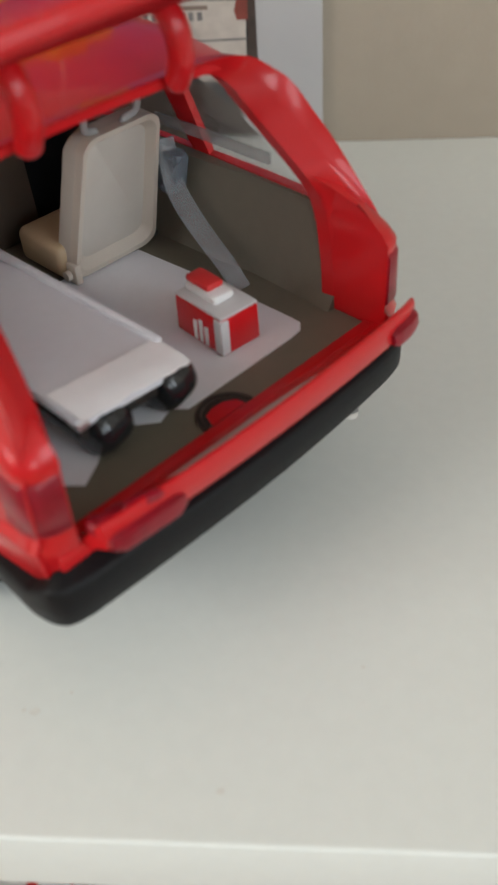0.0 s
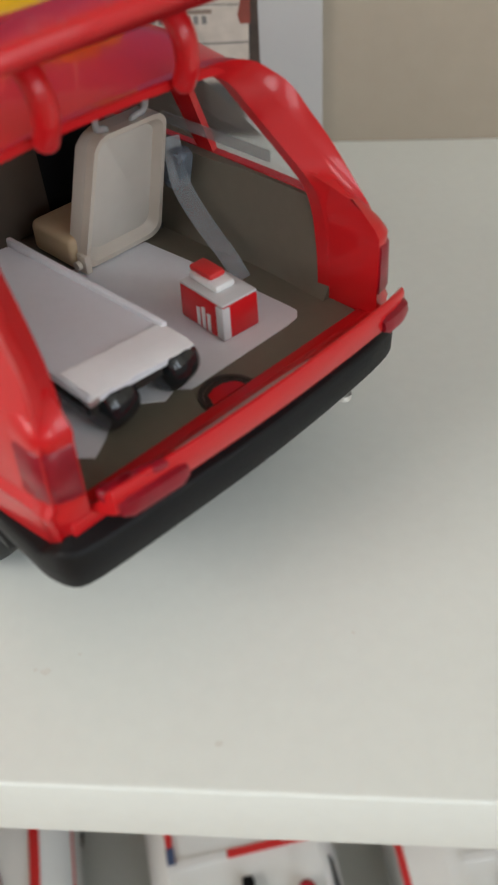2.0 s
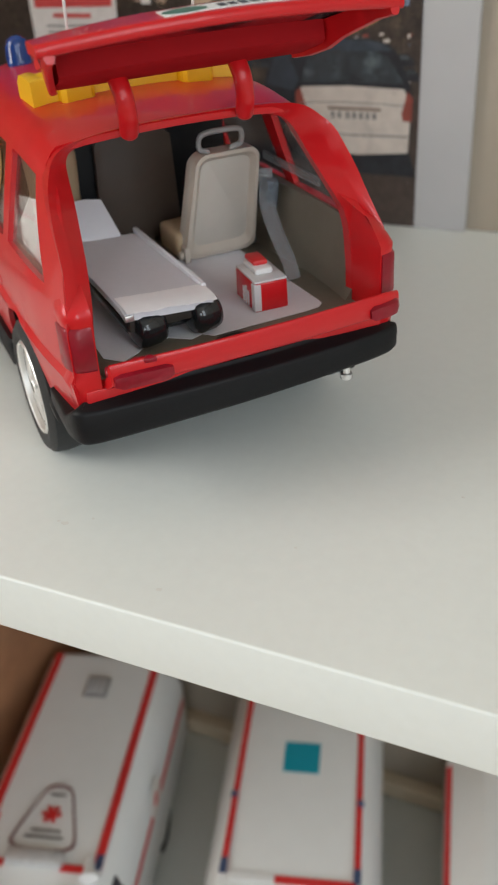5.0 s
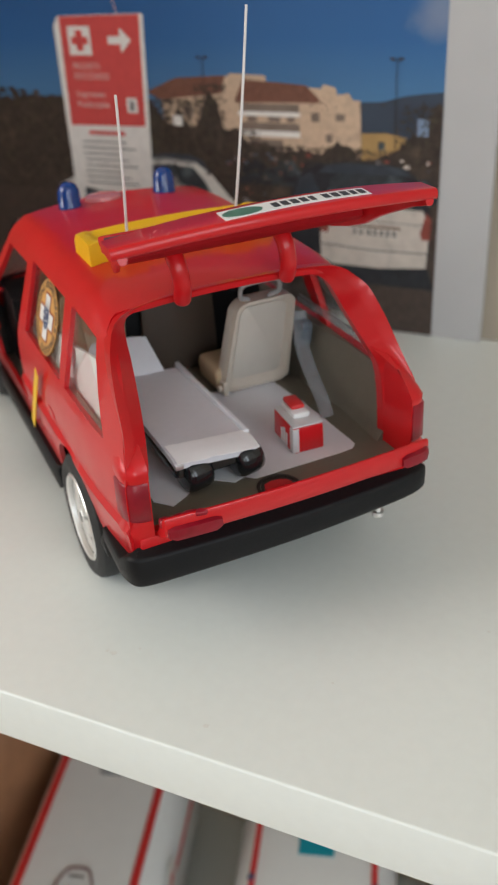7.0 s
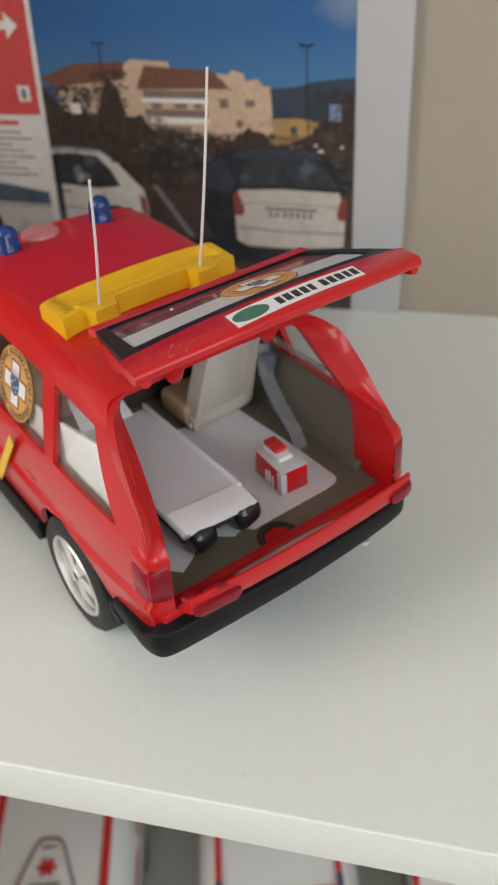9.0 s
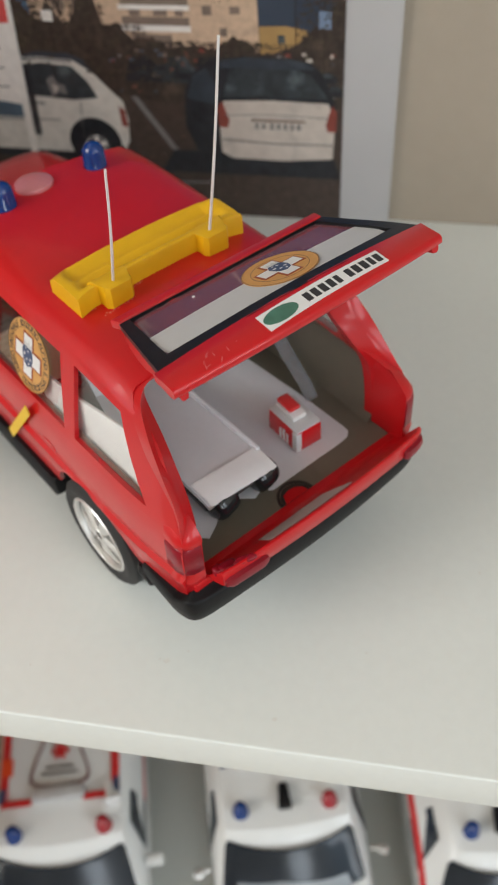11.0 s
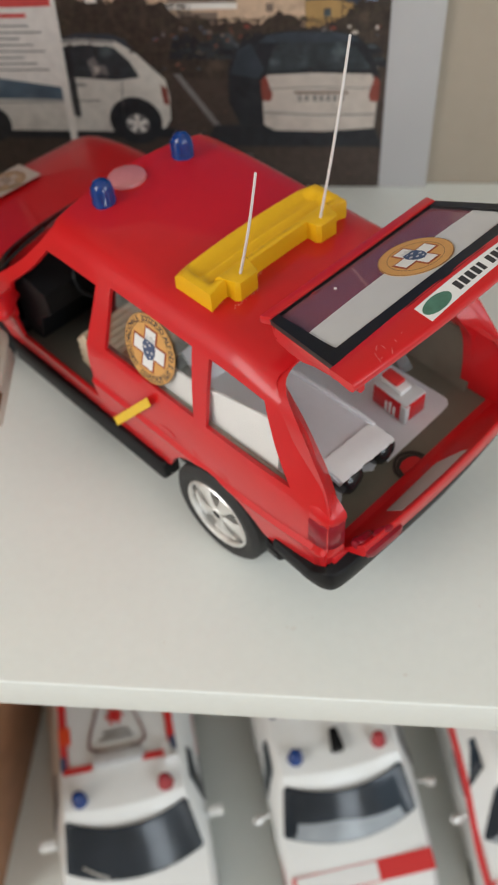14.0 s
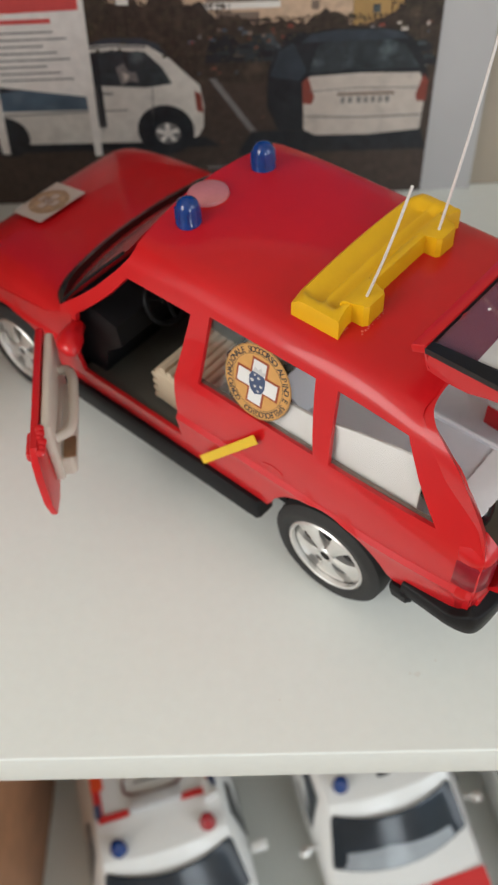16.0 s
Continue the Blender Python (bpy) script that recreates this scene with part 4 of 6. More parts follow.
def badge(place, scale, parent, lettered=False, faded=False):
    """Round gold rescue badge: disc, ring of writing, white cross with red edge, blue centre."""
    ob = part("badge", prism(bm_new(), disc(0, 0, 11 * scale, 11 * scale), "z", 0, 0.12), FADED_GOLD if faded else STICKER_GOLD, parent, "round gold badge with a white cross", m=place)
    # on the car itself the pieces hang under the badge; on a part of the car they stay beside it
    own, at = (ob, None) if parent is car else (parent, place)
    text = "CORPO NAZIONALE SOCCORSO ALPINO E SPELEOLOGICO" if lettered else ""
    for k in range(48 if lettered else 24):
        step = math.tau / (48 if lettered else 24)
        a = math.pi / 2 - (k - 19.5) * step
        if k < len(text):
            if text[k] == " ":
                continue
            bm = glyph(text[k], 2.45 * scale, 0.05)
            bmesh.ops.transform(bm, matrix=Matrix.Rotation(a - math.pi / 2, 4, "Z") @ Matrix.Translation((0, 8.6 * scale, 0.16)), verts=bm.verts[:])
            part("letter", bm, INK, own, m=at)
        elif k % 9 != 6 and not lettered and parent is car:
            part("ink_bar", prism(bm_new(), arc_band(0, 0, 8.8 * scale, 10.1 * scale, a - step * 0.3, a + step * 0.3, 2), "z", 0.13, 0.2), FADED_INK, own, m=at)
    bm = bm_new()
    for r in (8.2, 10.75):
        for k in range(36):
            prism(bm, arc_band(0, 0, r * scale, (r + 0.16) * scale, k * math.tau / 36, (k + 1) * math.tau / 36, 1), "z", 0.13, 0.17)
    bmesh.ops.remove_doubles(bm, verts=bm.verts[:], dist=0.001)
    part("badge_ring", bm, INK_SOFT, own, m=at)
    for name, o, i, z, mat in (("cross_edge", 7.1, 2.75, 0.13, FADED_INK if faded else BADGE_RED), ("cross", 6.5, 2.15, 0.23, FADED_WHITE if faded else STICKER_WHITE)):
        pts = [(-i, -o), (i, -o), (i, -i), (o, -i), (o, i), (i, i), (i, o), (-i, o), (-i, i), (-o, i), (-o, -i), (-i, -i)]
        part(name, prism(bm_new(), [(p * scale, q * scale) for p, q in pts], "z", z, z + 0.08), mat, own, m=at)
    bm = prism(bm_new(), [(p * scale, q * scale) for p, q in ((0, -3.6), (2.0, -2.6), (2.7, -0.6), (2.5, 1.8), (1.2, 3.4), (-0.4, 2.9), (-1.8, 3.2), (-2.8, 1.2), (-2.4, -1.0), (-1.6, -2.6))], "z", 0.32, 0.39)
    part("centre", bm, FADED_INK if faded else STICKER_BLUE, own, m=at)
    for x, y, r in ((-1.6, 0.2, 0.5), (0.3, 1.6, 0.4), (1.5, -0.6, 0.45), (-0.4, -1.2, 0.4), (0.8, -2.3, 0.35), (-1.0, 2.1, 0.3)):
        part("centre_fleck", prism(bm_new(), [((x + r * (1.4 if k < 3 else 0.8) * math.cos(k)) * scale, (y + r * math.sin(k * 1.02)) * scale) for k in np.linspace(0, 5.4, 7)], "z", 0.4, 0.44), STICKER_GREY, own, m=at)
    part("crown", prism(bm_new(), [(p * scale, q * scale) for p, q in ((-1.8, 3.0), (-1.4, 4.6), (-0.3, 3.9), (0.6, 4.9), (1.2, 3.8), (2.2, 4.2), (1.8, 2.8))], "z", 0.41, 0.46), FADED_INK if faded else STICKER_GREY, own, m=at)
    return ob


side_tilt = math.degrees(math.atan2(38.4 - 32.4, 76 - 55))
badge(mm(-(side_u(16.5, 64.6) - 0.9), 16.5, 64.6) @ Matrix.Rotation(radians(-side_tilt), 4, "Y").inverted() @ Matrix((( 0, 0, -1, 0), (-1, 0, 0, 0), (0, 1, 0, 0), (0, 0, 0, 1))), 0.93, car, True)
st = part("hood_sticker", prism(bm_new(), [(-9.6, -7), (9.6, -7), (9.6, 7), (-9.6, 7)], "z", 0, 0.15), material("faded_film", (0.56, 0.48, 0.42), 0.35, grain=0.12, grain_size=200), car, "faded square sticker on the hood", m=mm(-7.4, 126.6, 50.9, -9, 0, 0))
badge(mm(-7.4, 126.6, 51.07, -9, 0, 0), 0.62, car, faded=True)

# ---- roof rack with aerials ----
def rack_base(u):
    return 80.6 - 0.0014 * u * u


def rack_top(u):
    return 88.1 - 0.0014 * u * u


bm = bm_new()
rings = []
for u in (-25.0, -24.6, -23.6, -22.2, -20.8, -19.8, -18.8, -16, -12, -8, -4, 0, 4, 8, 12, 16, 18.8, 19.8, 20.8, 22.2, 23.6, 24.8, 25.2):
    k = min(1.0, max(0.0, (22.8 - abs(u)) / 2.2))
    k = k * k * (3 - 2 * k)
    e = max(0.0, (abs(u) - 21.0) / 4.2)
    r = 1.3 - 0.9 * e
    f = 14.9 - 0.4 * (u / 25) ** 2 - 0.4 * e
    b, t = rack_base(u), rack_top(u) - 0.3 * e
    rings.append([(u, r, b), (u, r + 0.05, t - 0.7), (u, r + 0.3, t - 0.15), (u, r + 0.9, t), (u, r + 1.9, t - 0.2), (u, r + 2.5, t - 1.0 * k - 0.1), (u, r + 3.2, t - 2.0 * k), (u, r + 4.4, t - 2.1 * k), (u, r + 5.4, t - 1.2 * k), (u, r + 6.3, t - 1.15 * k), (u, r + 7.1, t - 2.4 * k), (u, f - 3.6, t - 2.7 * k), (u, f - 2.2, t - 1.5 * k - 0.3 * e), (u, f - 1.0, t - 1.2 - 0.2 * e), (u, f - 0.2, t - 1.9), (u, f, b)])
loft(bm, rings)
rack = part("roof_rack", bm, YELLOW, car, "bright yellow plastic roof rack glued on", smooth=48)
for s in (-1, 1):
    c = s * 14.8
    bm = prism(bm_new(), [(c - 5.6, 3.6), (c - 3.9, 1.0), (c - 3.9, -1.6), (c - 2.9, -2.6), (c + 2.9, -2.6), (c + 3.9, -1.6), (c + 3.9, 1.0), (c + 5.6, 3.6)], "z", rack_base(c) - 0.3, rack_top(c) + 0.1, 0.45)
    socket = part("aerial_socket", bm, YELLOW, rack)
    part("socket_hole", turned(bm_new(), (c - 0.2, -0.2, rack_top(c) + 0.02), (0, 0, 1), [(0, 0.6), (0.06, 0.55), (0.06, 0.2)], 16), INK_SOFT, rack)
for (a, b) in (((-15.1, 0.4, 86.5), (-16.6, -8.8, 121.9)), ((14.2, 0.2, 86.5), (18.1, -4.4, 136.9))):
    part("aerial", tube(bm_new(), [Vector(a).lerp(Vector(b), k / 8) + Vector((0.1, -0.35, 0)) * math.sin(math.pi * k / 8) for k in range(9)], [0.38 - 0.008 * k for k in range(9)], 8), ANTENNA_WHITE, rack, "thin white wire aerial")
glue = random.Random(3)
for k in range(30):
    x = -24.8 + k * 0.62 + 0.5 * glue.random()
    y = (1.5 if x < -20.6 else -2.4 if x < -10.8 else 1.1) - 0.7 * glue.random()
    z = 82.7 - 1.8 * (x / 29) ** 2
    r = 0.18 + 0.3 * glue.random()
    part("glue_blob", turned(bm_new(), (x, y, z - 0.3), (0, 0, 1), [(0, r), (0.24, r * 0.85), (0.36, r * 0.2)], 8), GLUE, rack)

# ---- raised tailgate ----
GATE = Matrix.Translation((0.0018, -0.0218, 0.0943)) @ Matrix.Rotation(radians(-16.5), 4, "X") @ Matrix.Rotation(radians(-1.2), 4, "Z")
def gate_bow(x, y):
    return 2.2 * (1 - (x / 36) ** 2) * min(1.0, max(0.0, -y / 28))


def gate_top(x, y):
    """Height of the outer face of the rear panel."""
    return 0.8 + gate_bow(x, y) - 0.36 * max(0.0, -28.2 - y)


def bowed(bm):
    return bent(bm, lambda c: (c.x, c.y, c.z + gate_bow(c.x, c.y)))


def on_panel(bm):
    return bent(bm, lambda c: (c.x, c.y, c.z + gate_top(c.x, c.y)))


bm = bm_new()
rings = []
for x in np.linspace(-36.0, 36.0, 31):
    q = (x / 36) ** 2
    r, f = -36.0 + 2.8 * q, -28.2 + 1.4 * q
    rings.append([(x, f, gate_bow(x, f) - 1.0), (x, f, gate_top(x, f) - 0.2), (x, f - 0.4, gate_top(x, f - 0.4)), (x, r + 0.9, gate_top(x, r + 0.9)), (x, r + 0.3, gate_top(x, r) + 0.1), (x, r, gate_top(x, r) - 0.5), (x, r + 0.1, gate_top(x, r) - 1.6), (x, r + 0.7, gate_top(x, r) - 2.1), (x, r + 1.6, gate_top(x, r) - 2.0), (x, f - 1.6, gate_top(x, f - 1.6) - 2.2), (x, f - 0.5, gate_bow(x, f) - 1.4)])
loft(bm, rings)
gate = part("tailgate", bm, RED, car, "red tailgate raised over the roof", m=GATE, smooth=50)
bm = prism(bm_new(), [(-29.6, 1.6), (29.2, 1.6), (28.6, -1.6), (-29.0, -1.6)], "z", -1.0, 1.3, 0.5)
part("gate_top_rail", bm, RED, gate)
bm = bm_new()
outer = [(-29.0, -1.0), (-33.4, -20), (-35.0, -27.4), (-24, -28.2), (-12, -28.7), (0, -28.9), (12, -28.7), (24, -28.2), (35.0, -27.4), (33.4, -20), (28.8, -1.0)]
inner = [(-26.6, -1.7), (-29.8, -19), (-30.4, -23.6), (-21, -24.5), (-10, -25.0), (0, -25.2), (10, -25.0), (21, -24.5), (30.4, -23.6), (29.8, -19), (26.4, -1.7)]
lo = [[bm.verts.new((x, y, z)) for x, y in r] for r, z in ((outer, -0.8), (inner, -0.8), (inner, 0.7), (outer, 0.7))]
for a, b in zip(lo, lo[1:] + lo[:1]):
    for i in range(11):
        j = (i + 1) % 11
        bm.faces.new((a[i], a[j], b[j], b[i]))
part("glass_seal", bowed(bm), BLACK_SEAL, gate, "black rubber glass seal")
for sg in (-1, 1):
    rings = []
    for y, h, d in ((-0.4, 28.2, 5.4), (-6, 29.6, 6.0), (-12, 31.0, 5.8), (-17, 32.0, 4.6), (-22, 33.0, 4.0), (-28, 34.0, 3.4), (-33.0, 34.6, 2.0)):
        zt = gate_bow(h, y) - 0.9 - 0.3 * max(0, -28 - y)
        rings.append([(sg * h, y, zt), (sg * (h + 0.3), y, zt - d * 0.5), (sg * h, y, zt - d + 0.3), (sg * (h - 0.5), y, zt - d), (sg * (h - 1.5), y, zt - d + 0.2), (sg * (h - 1.9), y, zt)])
    part("gate_side_rail", loft(bm_new(), rings), RED, gate, smooth=40)
bm = bm_new()
rings = []
for x in np.linspace(-28.6, 28.8, 15):
    b = gate_bow(x, -10)
    rings.append([(x, -1.2, -0.9), (x, -1.0, -4.8), (x, -2.0, -5.5), (x, -4.0, -5.6), (x, -11.8, b - 5.4), (x, -13.0, b - 4.6), (x, -13.3, b - 0.9)])
part("gate_inner_frame", loft(bm, rings), RED_UNDERSIDE, gate, "matt red inner frame of the tailgate, darkened as its unlit underside")
def gate_sheet(rows, z0, z1):
    """A thin sheet: rows of (y, half width at the left, half width at the right)."""
    bm = bm_new()
    for z in (z0, z1):
        loft(bm, [[(-a + (a + b) * k / 12, y - (e * (1 - (2 * k / 12 - 1) ** 2)), z) for k in range(13)] for y, a, b, e in rows], closed=False)
    return bowed(bm)


# mauve base and reduced transmission imitate ceiling reflections on the glass
pane_ob = part("tailgate_glass", gate_sheet(((-1.8, 27.4, 27.2, 0), (-7.5, 28.6, 28.4, 0.4), (-13.2, 29.6, 29.5, 0.8), (-19, 30.8, 30.8, 1.2), (-24.4, 31.2, 31.2, 1.6)), -0.3, 0.0), material("reflection_tinted_glass", (0.50, 0.29, 0.35), 0.06, transmission=0.8), gate, "tailgate glass with reflections put into its mauve tint")
pane_ob.visible_shadow = False
part("pale_band", gate_sheet(((-13.2, 29.4, 29.2, 0), (-17, 29.8, 29.8, 0.6), (-20.4, 29.8, 29.8, 1.0), (-22.8, 29.6, 29.6, 1.6)), 0.04, 0.12), STICKER_GREY, gate, "pale film band on the glass")
badge(mm(5.0, -15.3, 1.33, -4.6, 0, 0), 0.80, gate)
bm = bm_new()
rings = []
for k in range(13):
    x = -12.8 + 32.8 * k / 12
    y1, y0 = -30.0 + 0.3 * k / 12, -34.6 + 1.0 * k / 12
    rings.append([(x, y0, 0.02), (x, (y0 + y1) / 2, 0.02), (x, y1, 0.02), (x, y1, 0.14), (x, (y0 + y1) / 2, 0.14), (x, y0, 0.14)])
loft(bm, rings)
part("name_label", on_panel(bm), STICKER_WHITE, gate, "white name label with black bars")
mark = random.Random(8)
for k in range(9):
    x, y, a, d = -28.0 + 9.5 * mark.random(), -34.0 + 3.4 * mark.random(), 3.0 * mark.random(), 0.3 + 0.5 * mark.random()
    dx, dy = d * math.cos(a), d * math.sin(a)
    part("scratch_mark", on_panel(prism(bm_new(), [(x - dx, y - dy), (x - 0.12 * dy, y + 0.12 * dx), (x + dx, y + dy), (x + 0.14 * dy, y - 0.14 * dx)], "z", 0.0, 0.05)), SCRATCH, gate, "pale scratch in the red paint")
part("green_oval", on_panel(prism(bm_new(), disc(-8.2, -32.3, 4.3, 1.8), "z", 0.15, 0.22)), STICKER_GREEN, gate)
x = -1.8
for k, wd in enumerate((1.7, 1.8, 1.8, 1.7, 1.4, 0, 1.7, 1.8, 1.8, 1.4, 1.7)):
    if wd:
        y = -32.1 + 0.022 * x
        bm = bm_new()
        prism(bm, [(x + 0.1, y - 1.15), (x + wd * 0.92, y - 1.15), (x + wd * 0.92, y + 1.15), (x + 0.1, y + 1.15)], "z", 0.15, 0.2)
        part("dark_bar", on_panel(bm), INK, gate)
    x += (wd or 0.9) + 0.36
part("white_speck", turned(bm_new(), (-12.4, -6.0, 0.5), (0, 0, 1), [(-0.4, 0.4), (0.1, 0.35), (0.2, 0.1)], 10), STICKER_WHITE, gate)
# hinge arms
for u, dv, lean in ((-12.8, 0.0, 3.0), (14.2, 0.4, 3.2)):
    pts = smooth_path([(u + lean * (90.0 - w) / 14 * 0.55 - 1.0 + 0.4 * lean * 0.4, v, w) for v, w in ((-20.6, 93.6), (-24.0, 92.6), (-27.2, 90.8), (-29.2, 88.0), (-29.4, 85.0), (-28.8, 82.4), (-27.4, 80.0), (-26.4, 78.2))], 4)
    rings = []
    for i, p in enumerate(pts):
        d = (pts[min(i + 1, len(pts) - 1)] - pts[max(i - 1, 0)]).normalized()
        nrm = d.cross(Vector((1, 0, 0))).normalized()
        r = 2.1 * min(1.0, (0.25 + (len(pts) - 1 - i) * 0.32) ** 0.5)
        rings.append([p + Vector((0, dv, 0)) + Vector((1, 0, 0)) * r * math.cos(k * math.tau / 14) + nrm * r * 0.9 * math.sin(k * math.tau / 14) for k in range(14)])
    part("hinge_arm", loft(bm_new(), rings), RED, car, "curved red hinge arm", smooth=70)

# ---- load in the bay ----
mat_ob = part("paper_mat", prism(bm_new(), [(-28.0, -38.6), (-24.6, -42.6), (-20.4, -40.2), (-16.0, -36.4), (-11.8, -36.8), (-7.6, -40.4), (-4.4, -39.2), (-2.4, -41.4), (22.0, -41.2), (25.2, -40.8), (26.8, -39.4), (27.0, -37.6), (26.6, -20), (25.0, 3.0), (-27, 12)], "z", 35.5, 35.75), PAPER, None, m=CAR)
tagged(mat_ob, "white paper mat cut to fit the load bay floor", "paper mat")
# dark band and half disc paint the shadow inside the floor notch
notch = part("floor_latch", prism(bm_new(), arc_band(0.9, -47.3, 4.6, 5.4, 0.0, math.pi, 16), "z", 35.3, 35.75), DARK_TRIM, car, "dark rim painting the shadow in the half-round latch notch")
part("notch_shadow", prism(bm_new(), [(5.3, -47.38)] + [(0.9 + 4.4 * math.cos(k * math.pi / 16), -47.3 + 4.4 * math.sin(k * math.pi / 16)) for k in range(17)] + [(-3.5, -47.38)], "z", 35.42, 35.50), DARK_TRIM, notch)
part("latch_tongue", prism(bm_new(), [(4.6, -47.36), (4.2, -45.6), (2.4, -44.4), (0.2, -44.2), (-1.8, -44.8), (-2.8, -47.36)], "z", 35.5, 35.62), RED, notch)

stretcher = thing("stretcher", CAR, "white paper-covered model stretcher on black wheels in the load bay", "stretcher")
def tilt(u):
    """The stretcher leans down towards its inner side."""
    return -0.07 * (u + 21.7)


bm = bm_new()
rings = []
for v, w in ((-40.6, 45.4), (-38.4, 45.9), (-33, 46.0), (-20, 45.8), (-4, 45.2), (12, 44.6)):
    x0, x1 = -22.6, -1.6
    rings.append([(x0, v, w - 1.6), (x0, v, w), (x0 + 1, v, w + 0.3), ((x0 + x1) / 2, v, w + 0.1 * math.sin(v) + tilt(-12)), (x1 - 1, v, w + 0.3 + tilt(x1)), (x1, v, w + tilt(x1)), (x1, v, w - 1.6 + tilt(x1))])
loft(bm, rings)
part("cover", bm, PAPER, stretcher, "white paper cover", smooth=50)
bm = bm_new()
rings = []
flap = random.Random(17)
for k, u in enumerate(np.linspace(-22.2, -1.0, 19)):
    j, d = 0.3 * flap.random(), tilt(u)
    lift = 0.1 * math.sin(0.9 * k)
    rings.append([(u, -33.6 + 0.9 * j, 46.34 + d), (u, -33.5 + 0.9 * j, 46.52 + d), (u, -37.2, 46.55 + d), (u, -40.0, 46.45 + d), (u, -41.6 - 1.6 * j, 46.0 + lift + d), (u, -41.55 - 1.6 * j, 45.82 + lift + d), (u, -39.9, 46.25 + d), (u, -37.2, 46.32 + d)])
loft(bm, rings)
part("paper_flap", bm, material("bright_white_paper", (0.90, 0.90, 0.91), 0.9, grain=0.03, grain_size=500, bump=0.1, bump_size=350), stretcher, "folded white paper flap at the rear end", smooth=60)
# dark block standing in for the shade under the cover's rear end
part("hollow_shade_block", box(bm_new(), -21.4, -2.4, -39.8, -37.6, 40.4, 44.4, 0.4), DARK_TRIM, stretcher)
bm = bm_new()
box(bm, -22.0, -2.4, -38.6, 12, 40.0, 43.2, 0.5)
box(bm, -20.6, -3.4, -36.4, -30, 37.6, 41.4, 0.8)
part("frame", bm, BLACK_GLOSS, stretcher)
part("side_rail", bent(box(bm_new(), -1.8, -0.5, -34.6, 13, 42.2, 45.8, 0.5), lambda c: (c.x, c.y, c.z - 0.02 * max(0, c.y + 34))), PAPER, stretcher, "raised white side rail")
bm = bm_new()
rings = []
for v, w in ((11.2, 44.4), (13.6, 46.8), (16.4, 49.8), (19.0, 52.6)):
    rings.append([(-22.4, v, w - 1.4), (-22.4, v, w), (-12, v, w + 0.1), (-5.4 - 0.25 * (w - 44), v, w - 0.8), (-5.4 - 0.25 * (w - 44), v, w - 2.2)])
loft(bm, rings)
part("head_rest", bm, PAPER, stretcher, "raised white head end", smooth=50)
for u, v in ((-16.9, -38.2), (-3.4, -38.0)):
    wob = part("castor", turned(bm_new(), (u - 3.7, v - 0.6, 40.2), (1, 0.2, 0), [(0, 1.4), (0.2, 3.0), (0.8, 4.0), (2.0, 4.4), (5.4, 4.4), (6.8, 4.0), (7.4, 3.0), (7.6, 1.4)], 28), BLACK_GLOSS, stretcher, "glossy black castor", smooth=60)
    part("castor_fork", box(bm_new(), u - 2.4, u + 2.6, v + 3.0, v + 6.0, 37.0, 43, 0.8), BLACK, wob)
for u in (-20.2, -7.6):
    part("castor", turned(bm_new(), (u - 3.0, 4.0, 39.6), (1, 0, 0), [(0, 2.4), (0.3, 3.6), (1.0, 4.0), (5.4, 4.0), (6.2, 3.6), (6.6, 2.2)], 20), BLACK_GLOSS, stretcher)
part("clip", box(bm_new(), -22.6, -20.4, -41.0, -39.8, 43.6, 45.2, 0.3), CHROME, stretcher, "small steel clip")

bm = prism(bm_new(), [(-31.0, 35.8), (12.0, 35.8), (12.0, 62.6), (0.0, 63.4), (-28.4, 69.0), (-30.4, 66.0)], "x", 0, 0.8, 0.15)
card = part("side_card", bent(bm, lambda c: (-36.6 + c.x + max(0, c.z - 54) * 0.27, c.y, c.z)), material("cream_card", (0.51, 0.495, 0.475), 0.6, grain=0.03, bump=0.1), None, m=CAR)
tagged(card, "cream card panel standing inside the side windows", "card panel")

kit = thing("first_aid_box", CAR @ mm(15.4, -30.2, 35.76, 0, 0, -4), "small red and white first aid box on the paper mat", "first aid box")
part("case", bent(box(bm_new(), -4.3, 4.3, -6.4, 6.4, 0, 7.2, 0.5), lambda c: (c.x * (1 - 0.006 * c.z), c.y, c.z)), RED, kit)
part("top_rim", box(bm_new(), -4.1, 4.1, -6.2, 6.2, 7.1, 7.7, 0.2), STICKER_GREY, kit, "greyish white rim")
part("corner_strip", box(bm_new(), -4.42, -2.6, -6.52, -4.4, 0.3, 7.0, 0.2), STICKER_GREY, kit, "white painted corner")
part("handle", bent(box(bm_new(), -2.4, 2.2, -2.6, 5.6, 7.6, 9.2, 0.6), lambda c: c), STICKER_WHITE, kit, "white painted handle base")
part("lid", box(bm_new(), -1.9, 1.8, -0.4, 5.8, 9.1, 10.4, 0.5), STICKER_RED, kit, "red lid block")
for k, h in enumerate((3.6, 4.4, 3.8)):
    part("label_bar", box(bm_new(), -4.46, -4.2, -2.6 + k * 1.5, -1.8 + k * 1.5, 0.6, 0.6 + h), STICKER_WHITE, kit)

# ---- printed photograph on a white board ----
poster = part("photo_poster", box(bm_new(), -300, 53, 228.6, 231.9, 0.05, 215, 0.2), P_CARD)
tagged(poster, "large colour photograph of a car park pasted on white card", "poster")


def ink(name, pts, level, mat, label=""):
    y = 228.55 - 0.06 * level
    return part(name, prism(bm_new(), pts, "y", y, y + 0.05), mat, poster, label)


def rect(x0, x1, z0, z1):
    return [(x0, z0), (x1, z0), (x1, z1), (x0, z1)]


